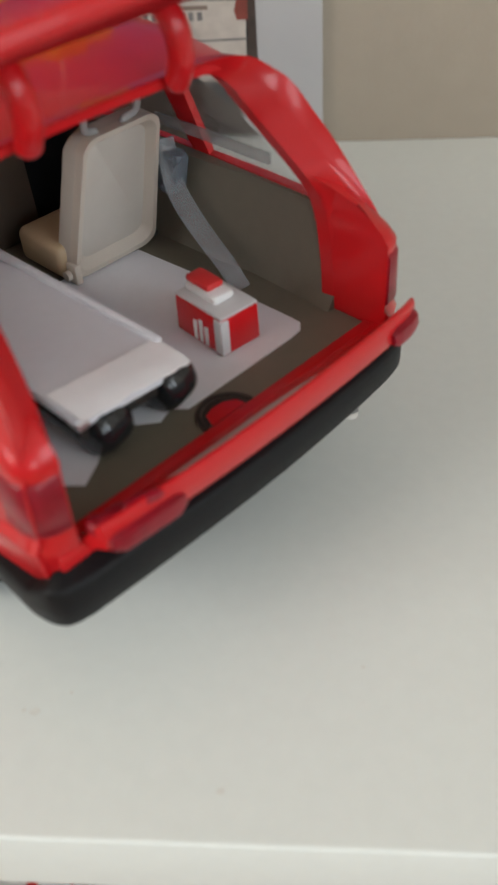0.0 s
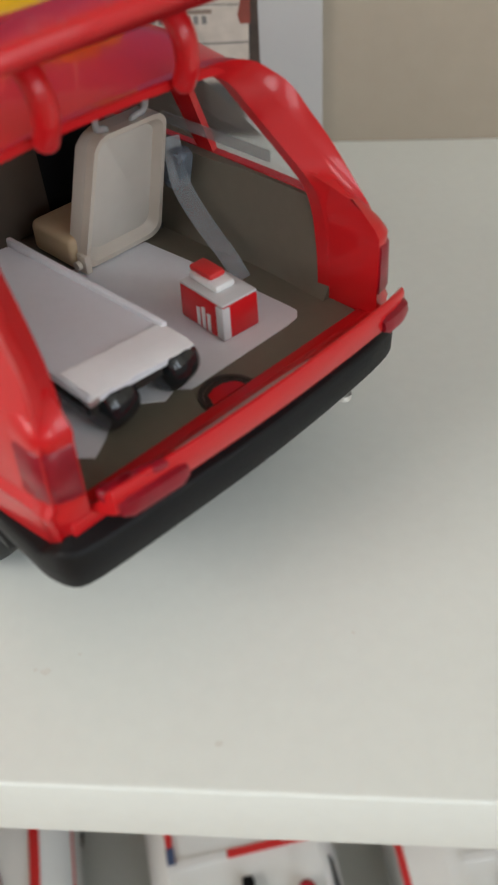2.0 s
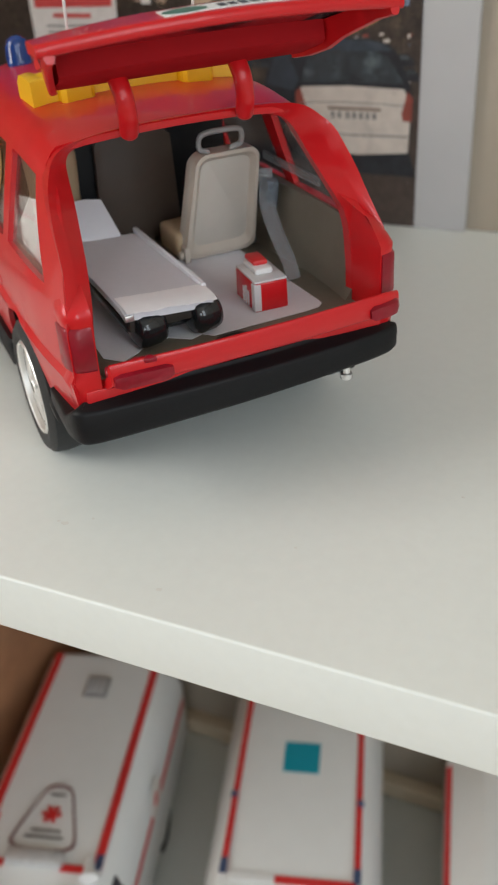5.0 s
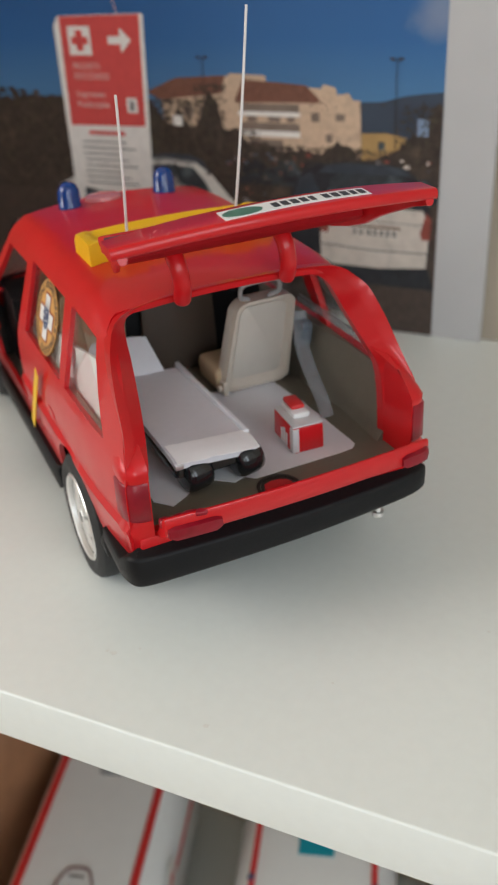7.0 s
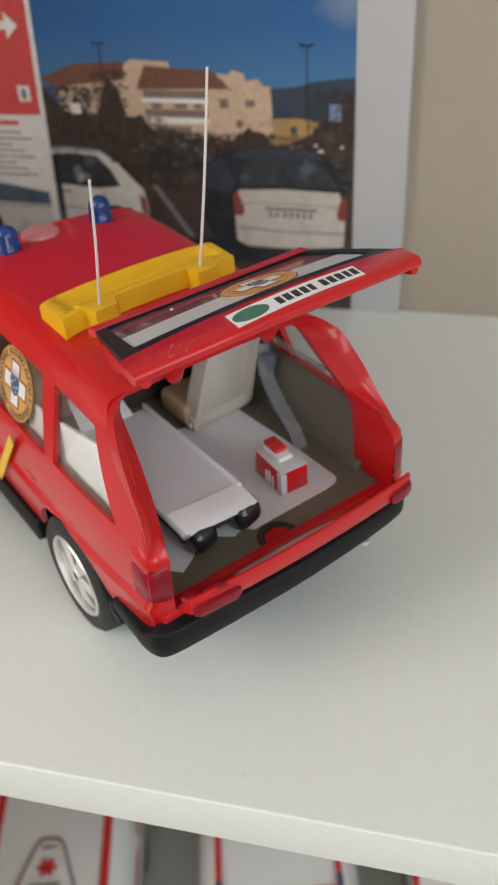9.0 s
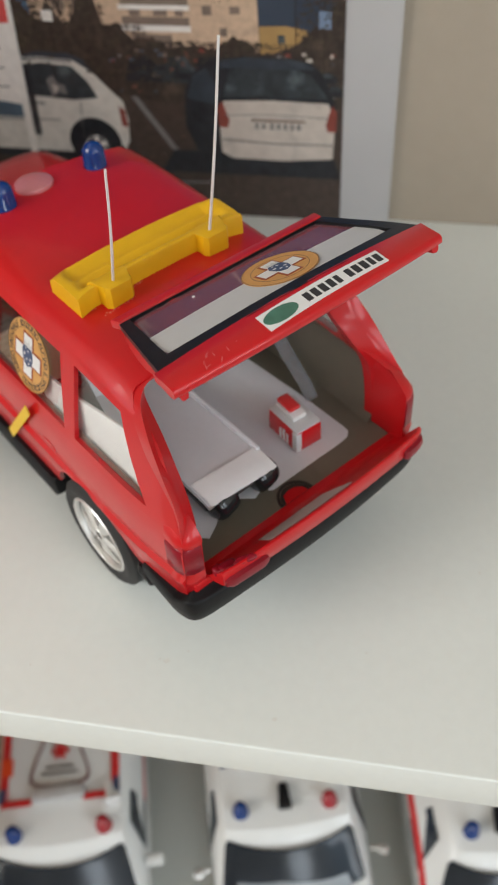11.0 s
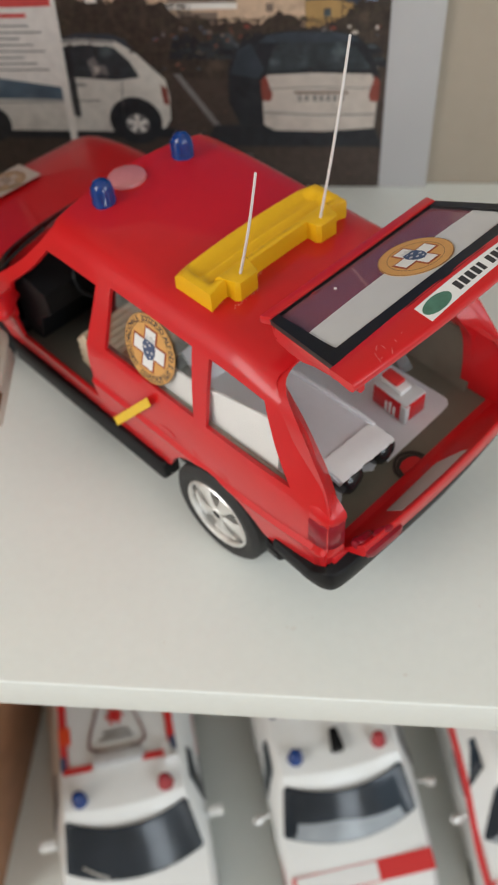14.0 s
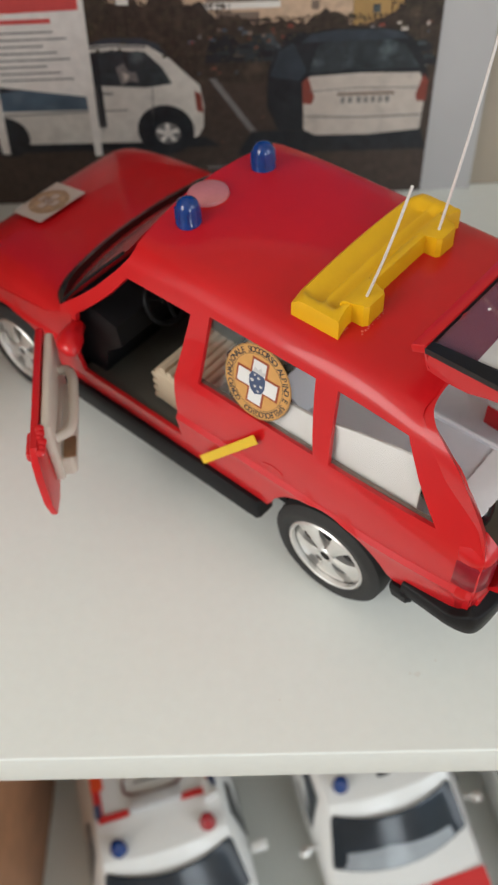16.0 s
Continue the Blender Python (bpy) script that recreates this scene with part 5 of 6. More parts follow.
XR = 33.2
ink("printed_sky", rect(-280, XR, 80, 200), 1, P_SKY)
ink("printed_ground", rect(-280, XR, 0.3, 70), 3, P_ASPHALT)
ink("printed_hill", [(-5, 66), (XR, 66), (XR, 95.2), (26, 94.6), (18.7, 93.6), (10, 91.4), (2, 91)], 3, P_HILL)
rt = random.Random(11)
def foliage(name, spots, level, mat, label):
    """Many small ragged leaf masses: rows of (x0, x1, z0, z1, count, size)."""
    bm = bm_new()
    y = 228.55 - 0.06 * level
    for x0, x1, z0, z1, count, size in spots:
        for k in range(count):
            f = rt.random()
            x, z = x0 + (x1 - x0) * rt.random(), z0 + (z1 - z0) * (1 - f * f if rt.random() < 0.5 else rt.random())
            r = size * (0.5 + 0.9 * rt.random())
            lie = 0.008 * rt.random()
            bm.faces.new([bm.verts.new((x + r * (0.55 + 0.6 * rt.random()) * math.cos(-j * math.tau / 9), y - lie, z + r * 0.85 * (0.55 + 0.6 * rt.random()) * math.sin(-j * math.tau / 9))) for j in range(9)])
    return tagged(part(name, bm, mat, poster), label, kind="stuff")


ink("printed_hedge", [(-280, 50), (-280, 84), (-200, 86), (-150, 87), (-110, 88), (-92, 86), (-84, 76), (-70, 73), (-50, 68), (-20, 67), (10, 67), (XR, 68), (XR, 50)], 4, P_TREE)
# houses
ink("printed_house", [(-83, 66), (-83, 90), (-76, 95), (-53, 99.5), (-52, 100.6), (-37, 100.0), (-36, 97), (-14, 95.6), (-13, 97.2), (-8, 96.0), (-7.6, 93.4), (-3, 94.2), (-1, 91.6), (1.8, 91.6), (2.4, 66)], 5, P_WALL)
ink("printed_roof", [(-90, 93), (-76, 98.6), (-54, 99.8), (-56, 93), (-84, 90)], 6, P_ROOF)
ink("printed_roof", [(-50, 91.2), (-46.4, 98.4), (-20, 96.8), (-14.6, 91.6), (-14.6, 90.4), (-50, 89.8)], 6, P_ROOF)
for x0, x1, z0, z1 in ((-48, -23, 86.6, 89.6), (-48, -23, 79.4, 82.4), (-45, -41, 82.6, 86.4), (-36, -31, 82.8, 86.4), (-28, -25, 82.8, 86.4), (-18, -14.6, 83.4, 86.8), (-8, -4.4, 84, 86.6), (-12, -9.4, 76, 79), (-45, -30, 72, 76), (-74, -69, 84, 88), (-66, -61, 84.4, 88)):
    ink("printed_window", rect(x0, x1, z0, z1), 6, P_SHADE)
for x0, x1, z0, z1 in ((-49, -22.6, 84.9, 86.6), (-49, -22.6, 77.2, 79.4)):
    ink("printed_balcony", rect(x0, x1, z0, z1), 7, P_PALE)
ink("printed_yellow_house", [(2.4, 67), (2.3, 79.8), (12, 80.2), (20, 78.8), (20, 67)], 6, P_YELLOW)
ink("printed_window", rect(9, 11.6, 74, 77), 7, P_GLASS)
for x, z0, z1, w in ((-63.6, 60, 106, 0.35), (15.4, 66, 106, 0.3), (25.6, 58, 92, 0.5), (-76.4, 62, 84, 0.7)):
    ink("printed_lamp_post", rect(x, x + w, z0, z1), 9, P_BARK)
    if z1 > 100:
        for sg in (-1, 1):
            ink("printed_lamp_head", [(x + sg * 0.5, z1 - 0.3), (x + sg * 2.6, z1 + 0.1), (x + sg * 2.5, z1 + 0.9), (x + sg * 0.4, z1 + 0.5)], 9, P_BARK)
ink("printed_board", rect(23.8, 28.2, 79.6, 85.8), 10, material("print_blue_board", (0.16, 0.22, 0.32), 0.5, grain=0.2))
ink("printed_board", [(-78.6, 80), (-74.4, 80), (-74.4, 84), (-78.6, 84)], 10, P_PALE)
rj = random.Random(12)


def ragged(x0, x1, base, tops, step):
    """Outline of a leafy mass whose top edge wanders between the given heights."""
    pts = [(x1, base), (x0, base)]
    x = x0
    while x < x1:
        h = lerp_list(x, tops)
        pts.append((x, h + step * 1.6 * (rj.random() - 0.5)))
        x += step * (0.5 + rj.random())
    return pts + [(x1, lerp_list(x1, tops))]


ink("printed_hedgerow", ragged(-280, -54, 52, ((-280, 84), (-150, 90), (-100, 91), (-88, 88), (-80, 80), (-76, 87), (-70, 78), (-66, 84), (-62, 94), (-58, 90), (-54, 70)), 0.9), 8, P_TREE)
ink("printed_hedgerow", ragged(-58, XR, 52, ((-58, 78), (-50, 80), (-44, 73), (-38, 75), (-30, 71), (-22, 73), (-14, 71), (-8, 76), (-3, 75), (2, 70), (8, 70.5), (14, 73), (19, 76), (24, 82), (28, 85), (31, 92), (XR, 90)), 0.8), 8.5, P_TREE)
foliage("printed_foliage", ((-280, -88, 78, 93, 200, 1.6), (-90, -70, 74, 90, 260, 0.6), (-68, -54, 76, 96, 200, 0.55), (-56, -40, 70, 79, 120, 0.6), (-42, 18, 68.5, 73.5, 320, 0.5), (16, XR - 1, 74, 90, 150, 0.5), (-20, 18, 88, 90.5, 10, 0.5)), 9, P_TREE, "dark brown foliage printed on the photograph")
foliage("printed_foliage", ((-280, -88, 60, 88, 150, 1.2), (-90, -56, 60, 90, 110, 0.7), (-56, 20, 58, 74, 160, 0.6), (18, XR - 1, 58, 86, 60, 0.6)), 10, P_LEAF, "lighter autumn leaves printed on the photograph")
for x, z0, z1, w, lean in ((-83, 58, 84, 0.9, 1.5), (-72, 58, 82, 0.7, -1.0), (-60.5, 58, 92, 0.7, 0.6), (-53, 58, 78, 0.6, -1.2), (-44, 56, 72, 0.5, 0.5), (21, 60, 80, 0.5, 0.4), (30.5, 60, 90, 0.5, 0.6)):
    ink("printed_trunk", [(x, z0), (x + w, z0), (x + lean + w * 0.4, z1), (x + lean, z1)], 9, P_BARK)
# rows of far parked cars
for k, x in enumerate((-50, -36, -24, -10)):
    ink("printed_far_car", [(x, 58), (x + 1.5, 64), (x + 4, 68), (x + 10, 68.2), (x + 13, 64), (x + 14, 58)], 9, (P_CARDARK, P_GLASS, P_CARDARK, P_GLASS)[k])
ink("printed_tail_lamp", rect(-22.0, -20.6, 60.4, 64.0), 10, P_LAMP)
ink("printed_far_car", [(-21, 52), (-20, 58), (-16.5, 61), (-12, 60), (-12, 52)], 10, P_PALE)
for x, z, w, mat in ((-47, 61, 8, P_CARDARK), (-39, 63, 7, P_GLASS), (-31, 62, 8, P_CARDARK), (-6, 66.5, 7, P_CARDARK), (22, 62, 9, P_CARDARK), (27, 57, 6, P_CARDARK)):
    ink("printed_far_car", [(x, z - 2.4), (x + 0.4, z), (x + w * 0.25, z + 1.8), (x + w * 0.7, z + 1.9), (x + w * 0.95, z), (x + w, z - 2.4)], 10, mat)
    ink("printed_far_glass", [(x + w * 0.2, z), (x + w * 0.3, z + 1.3), (x + w * 0.66, z + 1.4), (x + w * 0.82, z)], 10.4, P_CARDARK if mat is not P_CARDARK else P_GLASS)
# clutter between the cars: posts, bins and kerbs
rc = random.Random(31)
for k in range(110):
    x, z = -58 + 88 * rc.random(), 53 + 17 * rc.random()
    w, h = 0.5 + 2.2 * rc.random(), 0.4 + 1.2 * rc.random()
    ink("printed_clutter", [(x, z), (x + w, z + 0.2 * rc.random()), (x + w * 0.9, z + h), (x + w * 0.1, z + h * 0.9)], 9.2 + 0.0066 * k, (P_GREY, P_BARK, P_SHADE, P_ROOF, P_CARDARK, P_GLASS, P_BLUE, P_SILVER, P_LAMP)[rc.randrange(9)])
# kerb line
ink("printed_road_line", [(-49, 52), (-46.4, 52), (-27.4, 22.6), (-29.8, 22.2)], 9, P_GREY)
for k in range(26):
    x, z = -50 + 80 * rc.random(), 4 + 44 * rc.random()
    ink("printed_leaf_litter", [(x, z), (x + 1.2 * rc.random() + 0.3, z + 0.1), (x + 0.6, z + 0.5 * rc.random() + 0.15)], 9.05, (P_ROOF, P_BARK, P_SHADE)[k % 3])
ink("printed_road_line", [(-52, 14), (-20, 15.4), (-20, 16.2), (-52, 15)], 9, P_GREY)
# white hatchback
ink("printed_white_car", [(-140, 28), (-140, 52), (-128, 58), (-108, 61.6), (-98, 65.4), (-84, 66.6), (-70, 65.6), (-62.6, 60.6), (-57, 54.4), (-52.4, 49.6), (-51.4, 42), (-52.2, 32.6), (-54.6, 28.6), (-74, 27.0)], 10, P_CAR)
ink("printed_car_glass", [(-91.4, 51.2), (-91.2, 62.6), (-84, 64.2), (-71.0, 63.2), (-65.6, 57.4), (-62.4, 50.8), (-72, 49.6)], 11, P_GLASS)
ink("printed_car_glass", [(-134, 48.6), (-124, 53.0), (-114, 57.4), (-93, 60.6), (-93, 48.6)], 11, P_CARDARK)
ink("printed_window_reflection", [(-134, 48.4), (-118, 50.4), (-93, 50.0), (-93, 41.4), (-134, 42.0)], 11.5, P_BLUE)
ink("printed_door_post", [(-91.6, 34), (-88.8, 34), (-87.8, 63.6), (-91.6, 63.6)], 11.6, P_CARDARK)
ink("printed_far_roof", [(-92, 60), (-91, 66.6), (-84, 68.6), (-72, 68.4), (-66, 66), (-62, 60)], 9.6, P_DUSK)
ink("printed_window_glint", [(-81, 50.6), (-82, 57.6), (-79, 59.4), (-77.6, 56), (-75, 55.6), (-74.6, 51.6), (-77.4, 52.6)], 12.4, P_GREY)
ink("printed_window_glint", [(-79.6, 52), (-80, 56), (-77.4, 54.6)], 12.8, P_SILVER)
ink("printed_tyre", disc(-66.6, 31.0, 9.4, 9.0), 12, P_CARDARK)
ink("printed_rim", disc(-66.0, 30.6, 4.8, 4.4), 13, P_GREY)
for k in range(5):
    a = k * math.tau / 5 + 0.3
    ink("printed_rim_spoke", [(-66 + 0.7 * math.cos(a + 1.57), 30.6 + 0.7 * math.sin(a + 1.57)), (-66 - 0.7 * math.cos(a + 1.57), 30.6 - 0.7 * math.sin(a + 1.57)), (-66 + 4.4 * math.cos(a - 0.2), 30.6 + 4.2 * math.sin(a - 0.2)), (-66 + 4.4 * math.cos(a + 0.2), 30.6 + 4.2 * math.sin(a + 0.2))], 14, P_PALE)
ink("printed_tyre", disc(-128, 31.0, 9.0, 8.6), 12, P_CARDARK)
ink("printed_tail_lamp", [(-54.6, 47.6), (-52.2, 46.2), (-51.8, 38.8), (-54.2, 39.4)], 12, P_LAMP)
ink("printed_door_line", rect(-90.6, -90.2, 32, 51), 12, P_GREY)
ink("printed_car_shadow", [(-140, 24), (-140, 28), (-52, 28.4), (-46, 24)], 9, P_CARDARK)
# dark estate with pale bumper
ink("printed_dark_car", [(-24, 30), (-28, 40), (-27.4, 54), (-24.4, 62), (-19.4, 65.4), (-14, 67.6), (-4, 69.0), (14, 68.6), (20.6, 67.4), (25.6, 63), (29.6, 54), (31.0, 46), (30, 30)], 11, P_CARDARK)
ink("printed_car_roof", [(-15.4, 64.4), (-12, 67.2), (-4, 68.6), (14, 68.2), (20, 67.0), (22.4, 64.6)], 11.5, P_DUSK)
ink("printed_car_flank", [(-26.6, 52), (-23.4, 61.6), (-18.2, 64.4), (-13.4, 54), (-16, 50)], 11.5, P_DUSK)
ink("printed_car_glass", [(-12.6, 53), (-9.4, 63.2), (-6.4, 64.6), (16.4, 64.4), (21.2, 62.6), (27.4, 53.6)], 12, P_GLASS)
ink("printed_tailgate", [(-14.4, 30.4), (-14.6, 46.0), (-12.4, 51.6), (6, 52.4), (27.6, 51.8), (30.4, 45), (29.8, 29.4), (10, 27.6), (-10, 28.2)], 13, P_SILVER)
ink("printed_bumper", [(-14.2, 30.0), (-14.2, 35.6), (8, 34.4), (29.8, 34.8), (29.6, 28.8), (10, 27.2), (-10, 27.6)], 14, P_SILVER)
ink("printed_plate", rect(-1.6, 18.6, 39.6, 44.4), 14, P_SILVER)
ink("printed_plate_rim", rect(-2.0, 19.0, 43.6, 44.8), 14.5, P_SHADE)
for k in range(7):
    x = -0.6 + 2.6 * k + (0.7 if k > 1 else 0)
    ink("printed_plate_bar", rect(x, x + 1.5, 40.6, 43.0), 15, P_GREY)
ink("printed_tail_lamp", [(-14.8, 41.0), (-15.0, 49.4), (-13.0, 51.4), (-10.4, 43.4), (-11.6, 40.4)], 14, P_LAMP)
ink("printed_tail_lamp", [(30.8, 40.4), (31.0, 48.4), (29.0, 51.2), (26.8, 43.0), (27.6, 40.4)], 14, P_LAMP)
ink("printed_car_shadow", [(-40, 20), (-34, 30), (30, 29), (XR, 20)], 10, P_CARDARK)
ink("printed_bumper_line", [(-14.2, 35.4), (8, 34.2), (29.8, 34.6), (29.8, 35.2), (8, 34.8), (-14.2, 36.0)], 15, P_GREY)
ink("printed_tailgate_line", [(-12.4, 45.6), (6, 46.4), (27.8, 45.8), (27.8, 46.2), (6, 46.8), (-12.4, 46.0)], 15, P_GREY)
ink("printed_wiper", [(0, 53.4), (12, 54.6), (12, 55.0), (0, 53.9)], 15, P_CARDARK)
# white car's door seams, handle and wheel arch
ink("printed_door_line", [(-71.6, 33), (-71.2, 33), (-69.6, 49.4), (-70.0, 49.4)], 12, P_GREY)
ink("printed_door_handle", rect(-88.4, -84.6, 47.2, 48.2), 12, P_GREY)
ink("printed_wheel_arch", disc(-66.6, 31.8, 10.8, 10.6), 11, P_CARDARK)
ink("printed_window_post", [(-79.0, 50.2), (-78.0, 50.2), (-77.4, 63.8), (-78.4, 63.8)], 12, P_CARDARK)
ink("printed_sill_line", [(-140, 39.6), (-80, 40.6), (-80, 41.2), (-140, 40.2)], 11, P_GREY)
ink("printed_roof_shade", [(-98, 65.2), (-84, 66.4), (-70, 65.4), (-70.6, 64.6), (-84, 65.4), (-97, 64.2)], 12, P_GREY)
# signboard
ink("printed_sign_post", [(-131, 118), (-128.6, 121.6), (-89.4, 122.4), (-88.0, 122), (-90.6, 60), (-92.4, 22), (-95.2, 22), (-94.4, 47), (-126, 52), (-128, 24), (-131, 24)], 16, P_PALE)
ink("printed_sign_red", [(-127.8, 121.4), (-89.9, 122.1), (-91.8, 79.2), (-128.6, 78.6)], 17, P_RED)
ink("printed_sign_square", rect(-124.4, -113.6, 106.8, 117.8), 18, P_PALE)
ink("printed_cross", [(-120.6, 108.4), (-117.4, 108.4), (-117.4, 110.8), (-115.0, 110.8), (-115.0, 113.8), (-117.4, 113.8), (-117.4, 116.2), (-120.6, 116.2), (-120.6, 113.8), (-123.0, 113.8), (-123.0, 110.8), (-120.6, 110.8)], 19, P_RED)
ink("printed_arrow", [(-105.4, 111.0), (-99.6, 111.0), (-99.6, 107.6), (-94.4, 112.5), (-99.6, 117.2), (-99.6, 114.0), (-105.4, 114.0)], 18, P_PALE)


def ink_text(words, x, z, size, width, level, mat):
    """Printed writing: left end x, baseline z, fitted to the width."""
    bm = glyph(words, size, 0.05)
    lo, hi = min(v.co.x for v in bm.verts), max(v.co.x for v in bm.verts)
    y = 228.55 - 0.06 * level
    bent(bm, lambda c: (x + (c.x - lo) * width / (hi - lo), y, z + c.y))
    return part("printed_text", bm, mat, poster)


P_TEXT = material("print_sign_text", (0.66, 0.42, 0.39), 0.5, grain=0.1, grain_size=300)
for words, z, w in (("PRONTO", 101.2, 12.8), ("SOCCORSO", 97.4, 17.0), ("Ingresso", 90.4, 14.0), ("Pedonale", 86.2, 15.4)):
    ink_text(words, -123.6, z, 3.7, w, 18, P_TEXT)
ink("printed_contrail", [(-99.6, 122.2), (-100.0, 122.2), (-109.0, 152), (-108.4, 152)], 16.5, P_TEXT)
ink("printed_pictogram", rect(-99.6, -94.6, 84.4, 90.4), 18, P_PALE)
ink("printed_pictogram", rect(-98.2, -96.2, 85.4, 89.2), 19, P_GREY)
ink("printed_sign_text", rect(-120, -102, 75.0, 76.6), 18, P_RED)
for k in range(8):
    ink("printed_text_bar", rect(-124, -102 + 5 * math.sin(k * 2.1), 71.6 - k * 2.5, 72.2 - k * 2.5), 18, P_GREY)

# ---- white model ambulances on the lower shelf ----
SILVER = material("silver_plastic", (0.56, 0.56, 0.56), 0.35, metal=0.25, grain=0.2, grain_size=300, bump=0.2, bump_size=400)


def ambulance(place, label, emblem, teal, lean=1.0, group="model ambulances"):
    """Facing -y; x to its left side; origin under the front wheels' middle. lean: how far the sides lean in towards the roof."""
    root = thing("model_ambulance", place, label, "model ambulance", group)
    half = 39.0
    # body: rings from nose to tail
    rings = []
    for y, zt, zs, h in ((-44, 26, 20, 34), (-42, 34, 26, 36.5), (-30, 40, 34, 38), (-8, 44.5, 40, 38.6), (0, 46, 42, 38.8), (18, 66, 50, 38.8), (24, 70.5, 52, 38.8), (40, 72.5, 54, 39), (120, 73.5, 54, 39), (162, 73, 54, 38.8), (165.5, 71, 53, 38.2), (167, 66, 50, 37.6)):
        r = []
        for s in (-1, 1):
            top = h - (zt - zs) * 0.42 * lean - 0.6
            side = [(s * h * 0.97, y, 9), (s * h, y, 20 if zs > 22 else zs * 0.7), (s * h, y, zs), (s * (h - (zt - zs) * 0.36 * lean), y, zt - 2.2), (s * top, y, zt - 0.5), (s * min(h * 0.62, top * 0.8), y, zt + 0.2), (s * min(h * 0.4, top * 0.5), y, zt + 0.6), (s * h * 0.14, y, zt + 0.7)]
            if -1 < y < 25:
                side = [(a, b - 5.0 * (1 - (a / h) ** 2), c) for a, b, c in side]
            r += side if s < 0 else side[::-1]
        rings.append(r)
    bm = bm_new()
    loft(bm, rings)
    part("body", bm, VAN_WHITE, root, smooth=28)
    # windscreen
    bm = bm_new()
    rings = []
    for f in (0, 0.06, 0.25, 0.5, 0.75, 0.94, 1.0):
        y, z = -1.2 + 19.5 * f, 46.2 + 21.0 * f
        w = 35.6 - 4.4 * f * lean - (1.6 if f in (0, 1.0) else 0.0)
        rings.append([(x * w, y - 8.0 * (1 - x * x) - 0.6, z + 0.4) for x in np.linspace(-1, 1, 11)])
    loft(bm, rings, closed=False)
    bmesh.ops.solidify(bm, geom=bm.faces[:], thickness=1.2)
    part("windscreen", bm, VAN_GLASS, root, "dark curved windscreen", smooth=60)
    bm = bm_new()
    rings = []
    for f in (0.02, 0.2, 0.4):
        rings.append([(x * (34.3 - 4.0 * f * lean) * 0.97, -1.2 + 19.5 * f * (1.15 - 0.5 * abs(x + 0.2)) - 8.0 * (1 - x * x) - 0.95, 46.8 + 21.0 * f * (1.15 - 0.5 * abs(x + 0.2)) + 0.3) for x in np.linspace(-1, 1, 11)])
    if not emblem:
        loft(bm, rings, closed=False)
        # dashboard tone lightened to paint the bluish reflection in the lower glass too
        part("dashboard", bm, material("dash_and_reflection_grey", (0.29, 0.32, 0.345), 0.3, coat=0.2, grain=0.6, grain_size=50), root, "pale dashboard and painted reflection on the lower windscreen", smooth=60)
    for x0, x1 in ((-14, -26), (8, -6)) if emblem else ():
        part("wiper", tube(bm_new(), [(x0, -7.6, 47.8), ((x0 + x1) / 2, -5.0, 50.6), (x1, -1.6, 53.0)], 0.5, 6), CHROME, root)
    # side windows
    for s in (-1, 1):
        bm = prism(bm_new(), [(20, 49), (44, 49), (44, 66), (28, 66)], "x", 0, 0.6)
        bent(bm, lambda c: (s * (38.9 - max(0, c.z - 52) * 0.34 * lean + 0.3 + c.x), c.y, c.z))
        part("side_window", bm, VAN_GLASS, root)
        if emblem:
            bm = prism(bm_new(), [(46, 42), (160, 43), (160, 48), (46, 47)], "x", 0, 0.25)
            part("red_stripe", bent(bm, lambda c: (s * (39.0 + c.x), c.y, c.z)), STICKER_RED, root)
        else:
            if lean == 1:
                bm = prism(bm_new(), [(-26, 24), (150, 29), (150, 33), (-26, 28)], "x", 0, 0.25)
                bent(bm, lambda c: (s * (39.05 + c.x - (0.7 if c.y < -10 else 0)), c.y, c.z))
            else:
                bm = bm_new()
                rows = []
                for y in (-30, -20, -8, 0, 18, 24, 40, 90, 150):
                    z = lerp_list(y, ((-30, 34), (-8, 40), (0, 42), (18, 50), (24, 52), (40, 54)))
                    x = 38.2 if y < -10 else 38.9
                    rows.append([(s * (x + 0.2), y, z - 1.6), (s * (x + 0.35), y, z), (s * (x - 2.2), y, z + 3.1), (s * (x - 2.6), y, z + 2.6), (s * (x - 0.4), y, z - 1.4)])
                loft(bm, rows)
            part("red_stripe", bm, STICKER_RED, root)
        # mirrors
        part("mirror", bent(box(bm_new(), 0, 9, -2.4, 2.4, -3.0, 3.0, 1.0), lambda c: (s * (39 + c.x), 14 + c.y, 48 + c.z)) if emblem else turned(bm_new(), (s * 40, 12, 48), (s, -0.3, 0), [(0, 1.2), (4, 1.2), (5, 2.6), (8, 2.8), (9.5, 1.0)], 14), VAN_WHITE if emblem else CHROME, root)
        for y in (0, 104):
            w = part("wheel", turned(bm_new(), (s * 28.5, y - 14 if y == 0 else y, 13.0), (s, 0, 0), [(0, 9), (0.4, 12.2), (2, 13), (8, 13), (9.6, 12.2), (9.8, 9.6), (8.6, 9.0), (8.0, 0.3)], 28), RUBBER, root)
            part("hub", turned(bm_new(), (s * 36.8, y - 14 if y == 0 else y, 13.0), (s, 0, 0), [(0, 8.6), (0.5, 8.6), (1.0, 6), (1.2, 0.3)], 20), CHROME, w)
    # beacons
    wide = 22.0 if lean == 1 else 14.0
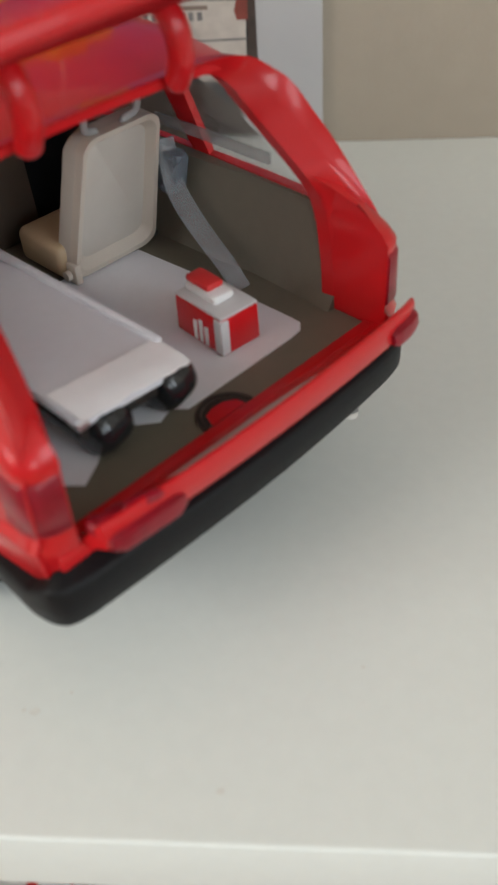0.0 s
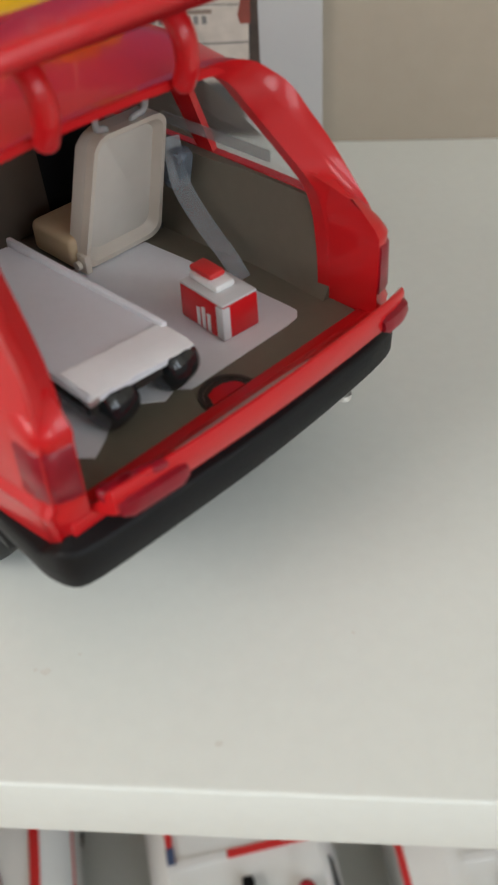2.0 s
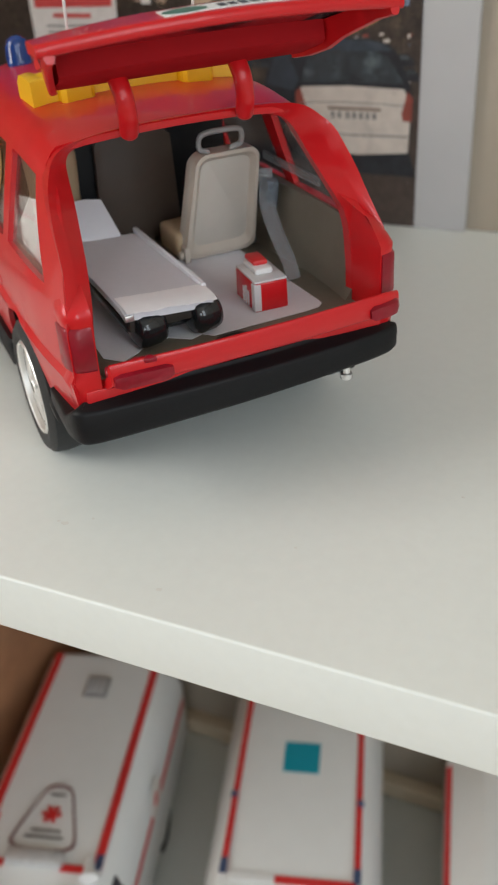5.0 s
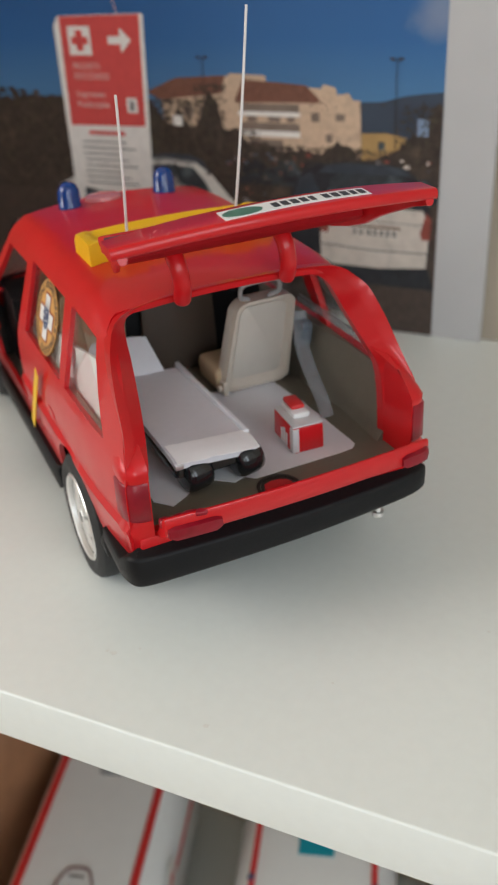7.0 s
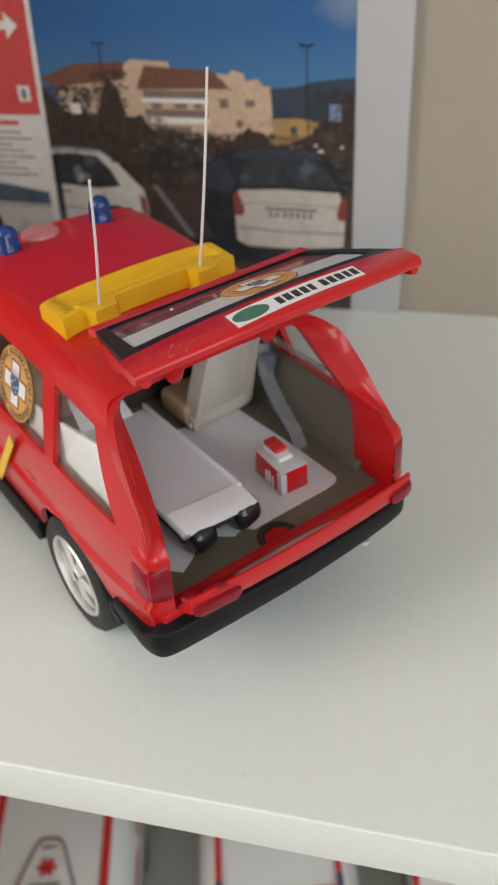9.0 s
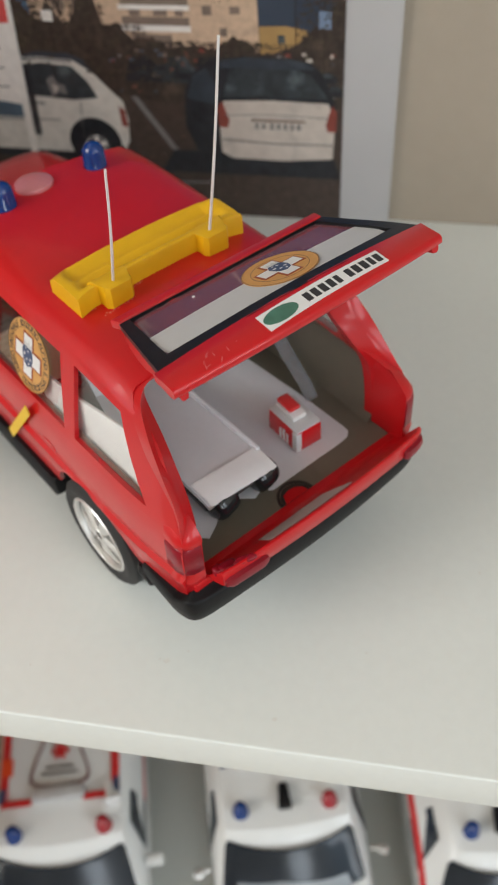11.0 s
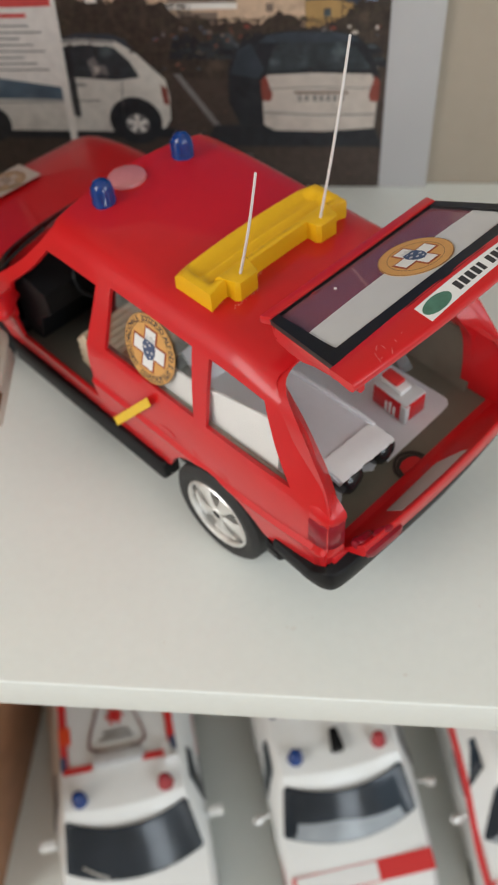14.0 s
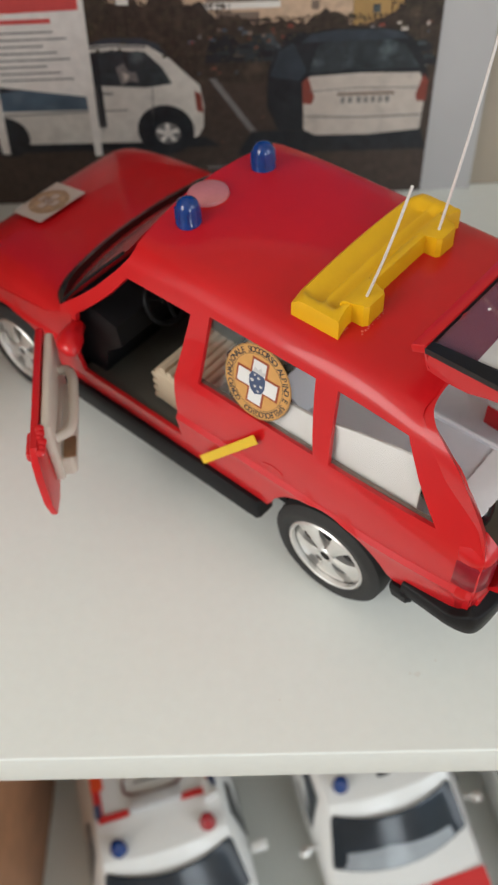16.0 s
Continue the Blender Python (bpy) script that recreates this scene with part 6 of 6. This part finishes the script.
    for s, mat in ((-1, BLUE_LENS), (1, material("red_beacon_lens", (0.35, 0.01, 0.02), 0.15, coat=0.5, grain=0.2))):
        b = part("beacon", turned(bm_new(), (s * wide, 25.8 if emblem else 29.2, 70.4), (0, 0, 1), [(0, 4.2), (1.0, 4.4), (2.0, 3.8), (6.4, 3.4), (8.6, 2.2), (9.2, 0.2)], 20), mat, root, ("blue" if s < 0 else "red") + " beacon on the roof", smooth=60)
        part("beacon_base", turned(bm_new(), (s * wide, 25.8 if emblem else 29.2, 69.6), (0, 0, 1), [(0, 4.8), (1.4, 4.6)], 20), VAN_WHITE, b)
    # roof fittings
    z = 74.2
    if emblem:
        part("spot_lamp_bar", bent(box(bm_new(), -13, 13, 40, 47, 73, 78, 1.5), lambda c: (c.x, c.y + 0.01 * c.x * c.x * -0.6, c.z)), SILVER, root, "silvery roof lamp bar")
        part("siren", turned(bm_new(), (25, 44, 76.5), (0.2, -1, 0), [(0, 1.8), (6, 2.6), (9, 4.4)], 16), STICKER_WHITE, root)
    else:
        part("siren", bent(box(bm_new(), -2.8, 2.8, 27, 39, 71.6, 77.6, 1.0), lambda c: (c.x * (1 + 0.04 * (33 - c.y)), c.y, c.z)), BLACK, root, "black roof siren")
    fy = 42.0 if emblem else 52.0
    for s in (-1, 1) if lean == 1 else ():
        part("roof_stripe", bent(prism(bm_new(), [(s * (26.0 if emblem else 27.2), fy), (s * 30.0, fy), (s * 29.4, 163), (s * (25.4 if emblem else 26.6), 163)], "z", z - 0.9, z - 0.2), lambda c: c), STICKER_RED, root)
        part("stripe_end", prism(bm_new(), [(s * 27.0, fy + 6), (s * 30.2, fy + 6), (s * 30.2, fy - 1), (s * 27.0, fy - 1)], "z", z - 0.3, z + 0.05), STICKER_BLUE, root)
    for a, b in ((-29.0, -14), (12, 26.4)) if emblem else ((-6, 28),) if lean == 1 else ((2, 17),):
        part("roof_stripe", prism(bm_new(), [(a, fy - 3.4), (b, fy - 3.4), (b, fy), (a, fy)], "z", z - 0.6, z + 0.05), STICKER_RED, root)
    if not emblem:
        for sg in (-1, 1) if lean == 1 else ():
            part("roof_stud", turned(bm_new(), (sg * 29.0, 90, z - 1.2), (0, 0, 1), [(0, 1.8), (1.6, 1.6), (2.0, 0.2)], 12), STICKER_BLUE, root, "dark blue side light")
        edge = -26 if lean == 1 else -17
        part("text_bar", prism(bm_new(), [(edge, fy - 3.4), (edge + 19.6, fy - 3.4), (edge + 19.6, fy), (edge, fy)], "z", z - 0.6, z + 0.02), STICKER_WHITE, root)
        if teal:
            part("teal_square", prism(bm_new(), [(-8, 104), (9, 104), (9, 121), (-8, 121)], "z", z - 0.4, z + 0.1), TEAL, root, "square teal sticker on the roof")
        # hood stripe
        part("hood_stripe", bent(prism(bm_new(), [(-36, -30), (37, -30), (37, -20), (-36, -20)], "z", 0, 0.3), lambda c: (c.x, c.y, 41.6 + 0.2 * (c.y + 25) + c.z)), STICKER_RED, root)
        part("hood_label", bent(prism(bm_new(), [(-34, -29.4), (8, -29.4), (8, -20.6), (-34, -20.6)], "z", 0, 0.3), lambda c: (c.x, c.y, 41.9 + 0.2 * (c.y + 25) + c.z)), STICKER_WHITE, root)
    else:
        bm = bm_new()
        pts = [(-15.4, 51.5), (-14.6, 49), (-12, 47.4), (-6, 46.3), (0, 46.0), (6, 46.3), (12, 47.4), (14.6, 49), (15.4, 51.5), (14.4, 56), (7.4, 76), (5.6, 79), (3, 80.4), (-3, 80.4), (-5.6, 79), (-7.4, 76), (-14.4, 56)]
        inn = [(x * 0.91, 62.5 + (y - 62.5) * 0.925) for x, y in pts]
        lo = [[bm.verts.new((x, y, h)) for x, y in r] for r, h in ((pts, z - 0.2), (inn, z - 0.2), (inn, z + 0.3), (pts, z + 0.3))]
        for a, b in zip(lo, lo[1:] + lo[:1]):
            for i in range(len(pts)):
                j = (i + 1) % len(pts)
                bm.faces.new((a[i], a[j], b[j], b[i]))
        part("emblem_outline", bm, material("grey_red_ink", (0.25, 0.14, 0.14), 0.5, grain=0.1), root, "rounded triangular outline emblem")
        bm = bm_new()
        for k in range(3):
            a = k * math.pi / 3
            d, e = Vector((math.cos(a), math.sin(a))), Vector((-math.sin(a), math.cos(a)))
            c = Vector((0, 65))
            prism(bm, [tuple(c + d * 4.6 + e * 1.1), tuple(c - d * 4.6 + e * 1.1), tuple(c - d * 4.6 - e * 1.1), tuple(c + d * 4.6 - e * 1.1)], "z", z + 0.1 + 0.02 * k, z + 0.34 + 0.02 * k)
        part("emblem_star", bm, STICKER_RED, root, "red six-armed star")
        for yy, w in ((56.0, 7), (52.8, 9), (74.5, 3.6)):
            part("text_bar", prism(bm_new(), [(-w, yy), (w, yy), (w, yy + 1.3), (-w, yy + 1.3)], "z", z + 0.1, z + 0.34), P_GREY, root)
        part("orange_patch", prism(bm_new(), [(-30, 54.5), (-24, 54.5), (-24, 63.5), (-30, 63.5)], "z", z - 0.2, z + 0.4), material("orange_red_patch", (0.8, 0.08, 0.02), 0.5), root)
        part("roof_hatch", box(bm_new(), -6, 6, 134, 147, z - 1, z + 1.2, 0.5), P_GREY, root, "dark grey roof hatch")
        for k in range(4):
            part("hatch_slat", box(bm_new(), -4.8 + 2.6 * k, -3.2 + 2.6 * k, 135, 146, z + 1.1, z + 1.7, 0.2), STICKER_GREY, root)
        # emblem on the side
        part("side_emblem", bent(prism(bm_new(), disc(95, 50, 9, 11, 20), "x", 0, 0.3), lambda c: (39.1 + c.x, c.y, c.z)), P_PALE, root)
        bm = bm_new()
        for k in range(3):
            a = k * math.pi / 3
            d, e = Vector((math.cos(a), math.sin(a))), Vector((-math.sin(a), math.cos(a)))
            c = Vector((95, 50))
            prism(bm, [tuple(c + d * 3.6 + e * 0.9), tuple(c - d * 3.6 + e * 0.9), tuple(c - d * 3.6 - e * 0.9), tuple(c + d * 3.6 - e * 0.9)], "x", 0.32, 0.5 + 0.02 * k)
        part("side_star", bent(bm, lambda c: (39.1 + c.x, c.y, c.z)), STICKER_RED, root)
    for s in (-1, 1):
        part("headlamp", box(bm_new(), min(s * 22, s * 33), max(s * 22, s * 33), -45.2, -42, 22, 30, 1.0), CHROME, root)
    part("front_bumper", box(bm_new(), -38, 38, -48, -41, 8, 17, 1.5), BLACK, root)
    return root


def scaled(x, y, turn, k):
    return mm(x, y, -350, 0, 0, turn) @ Matrix.Diagonal((k, k, k, 1))


ambulance(scaled(-84.5, 27.0, 15.5, 1.09), "white model ambulance van with triangular roof emblem on lower shelf", True, True)
ambulance(scaled(34.2, 54.0, 16.0, 1.09), "white model ambulance van with black siren and teal sticker", False, True)
ambulance(scaled(145.0, 58.0, 12.0, 1.09), "white model ambulance with red side line on lower shelf", False, False, 2.0)
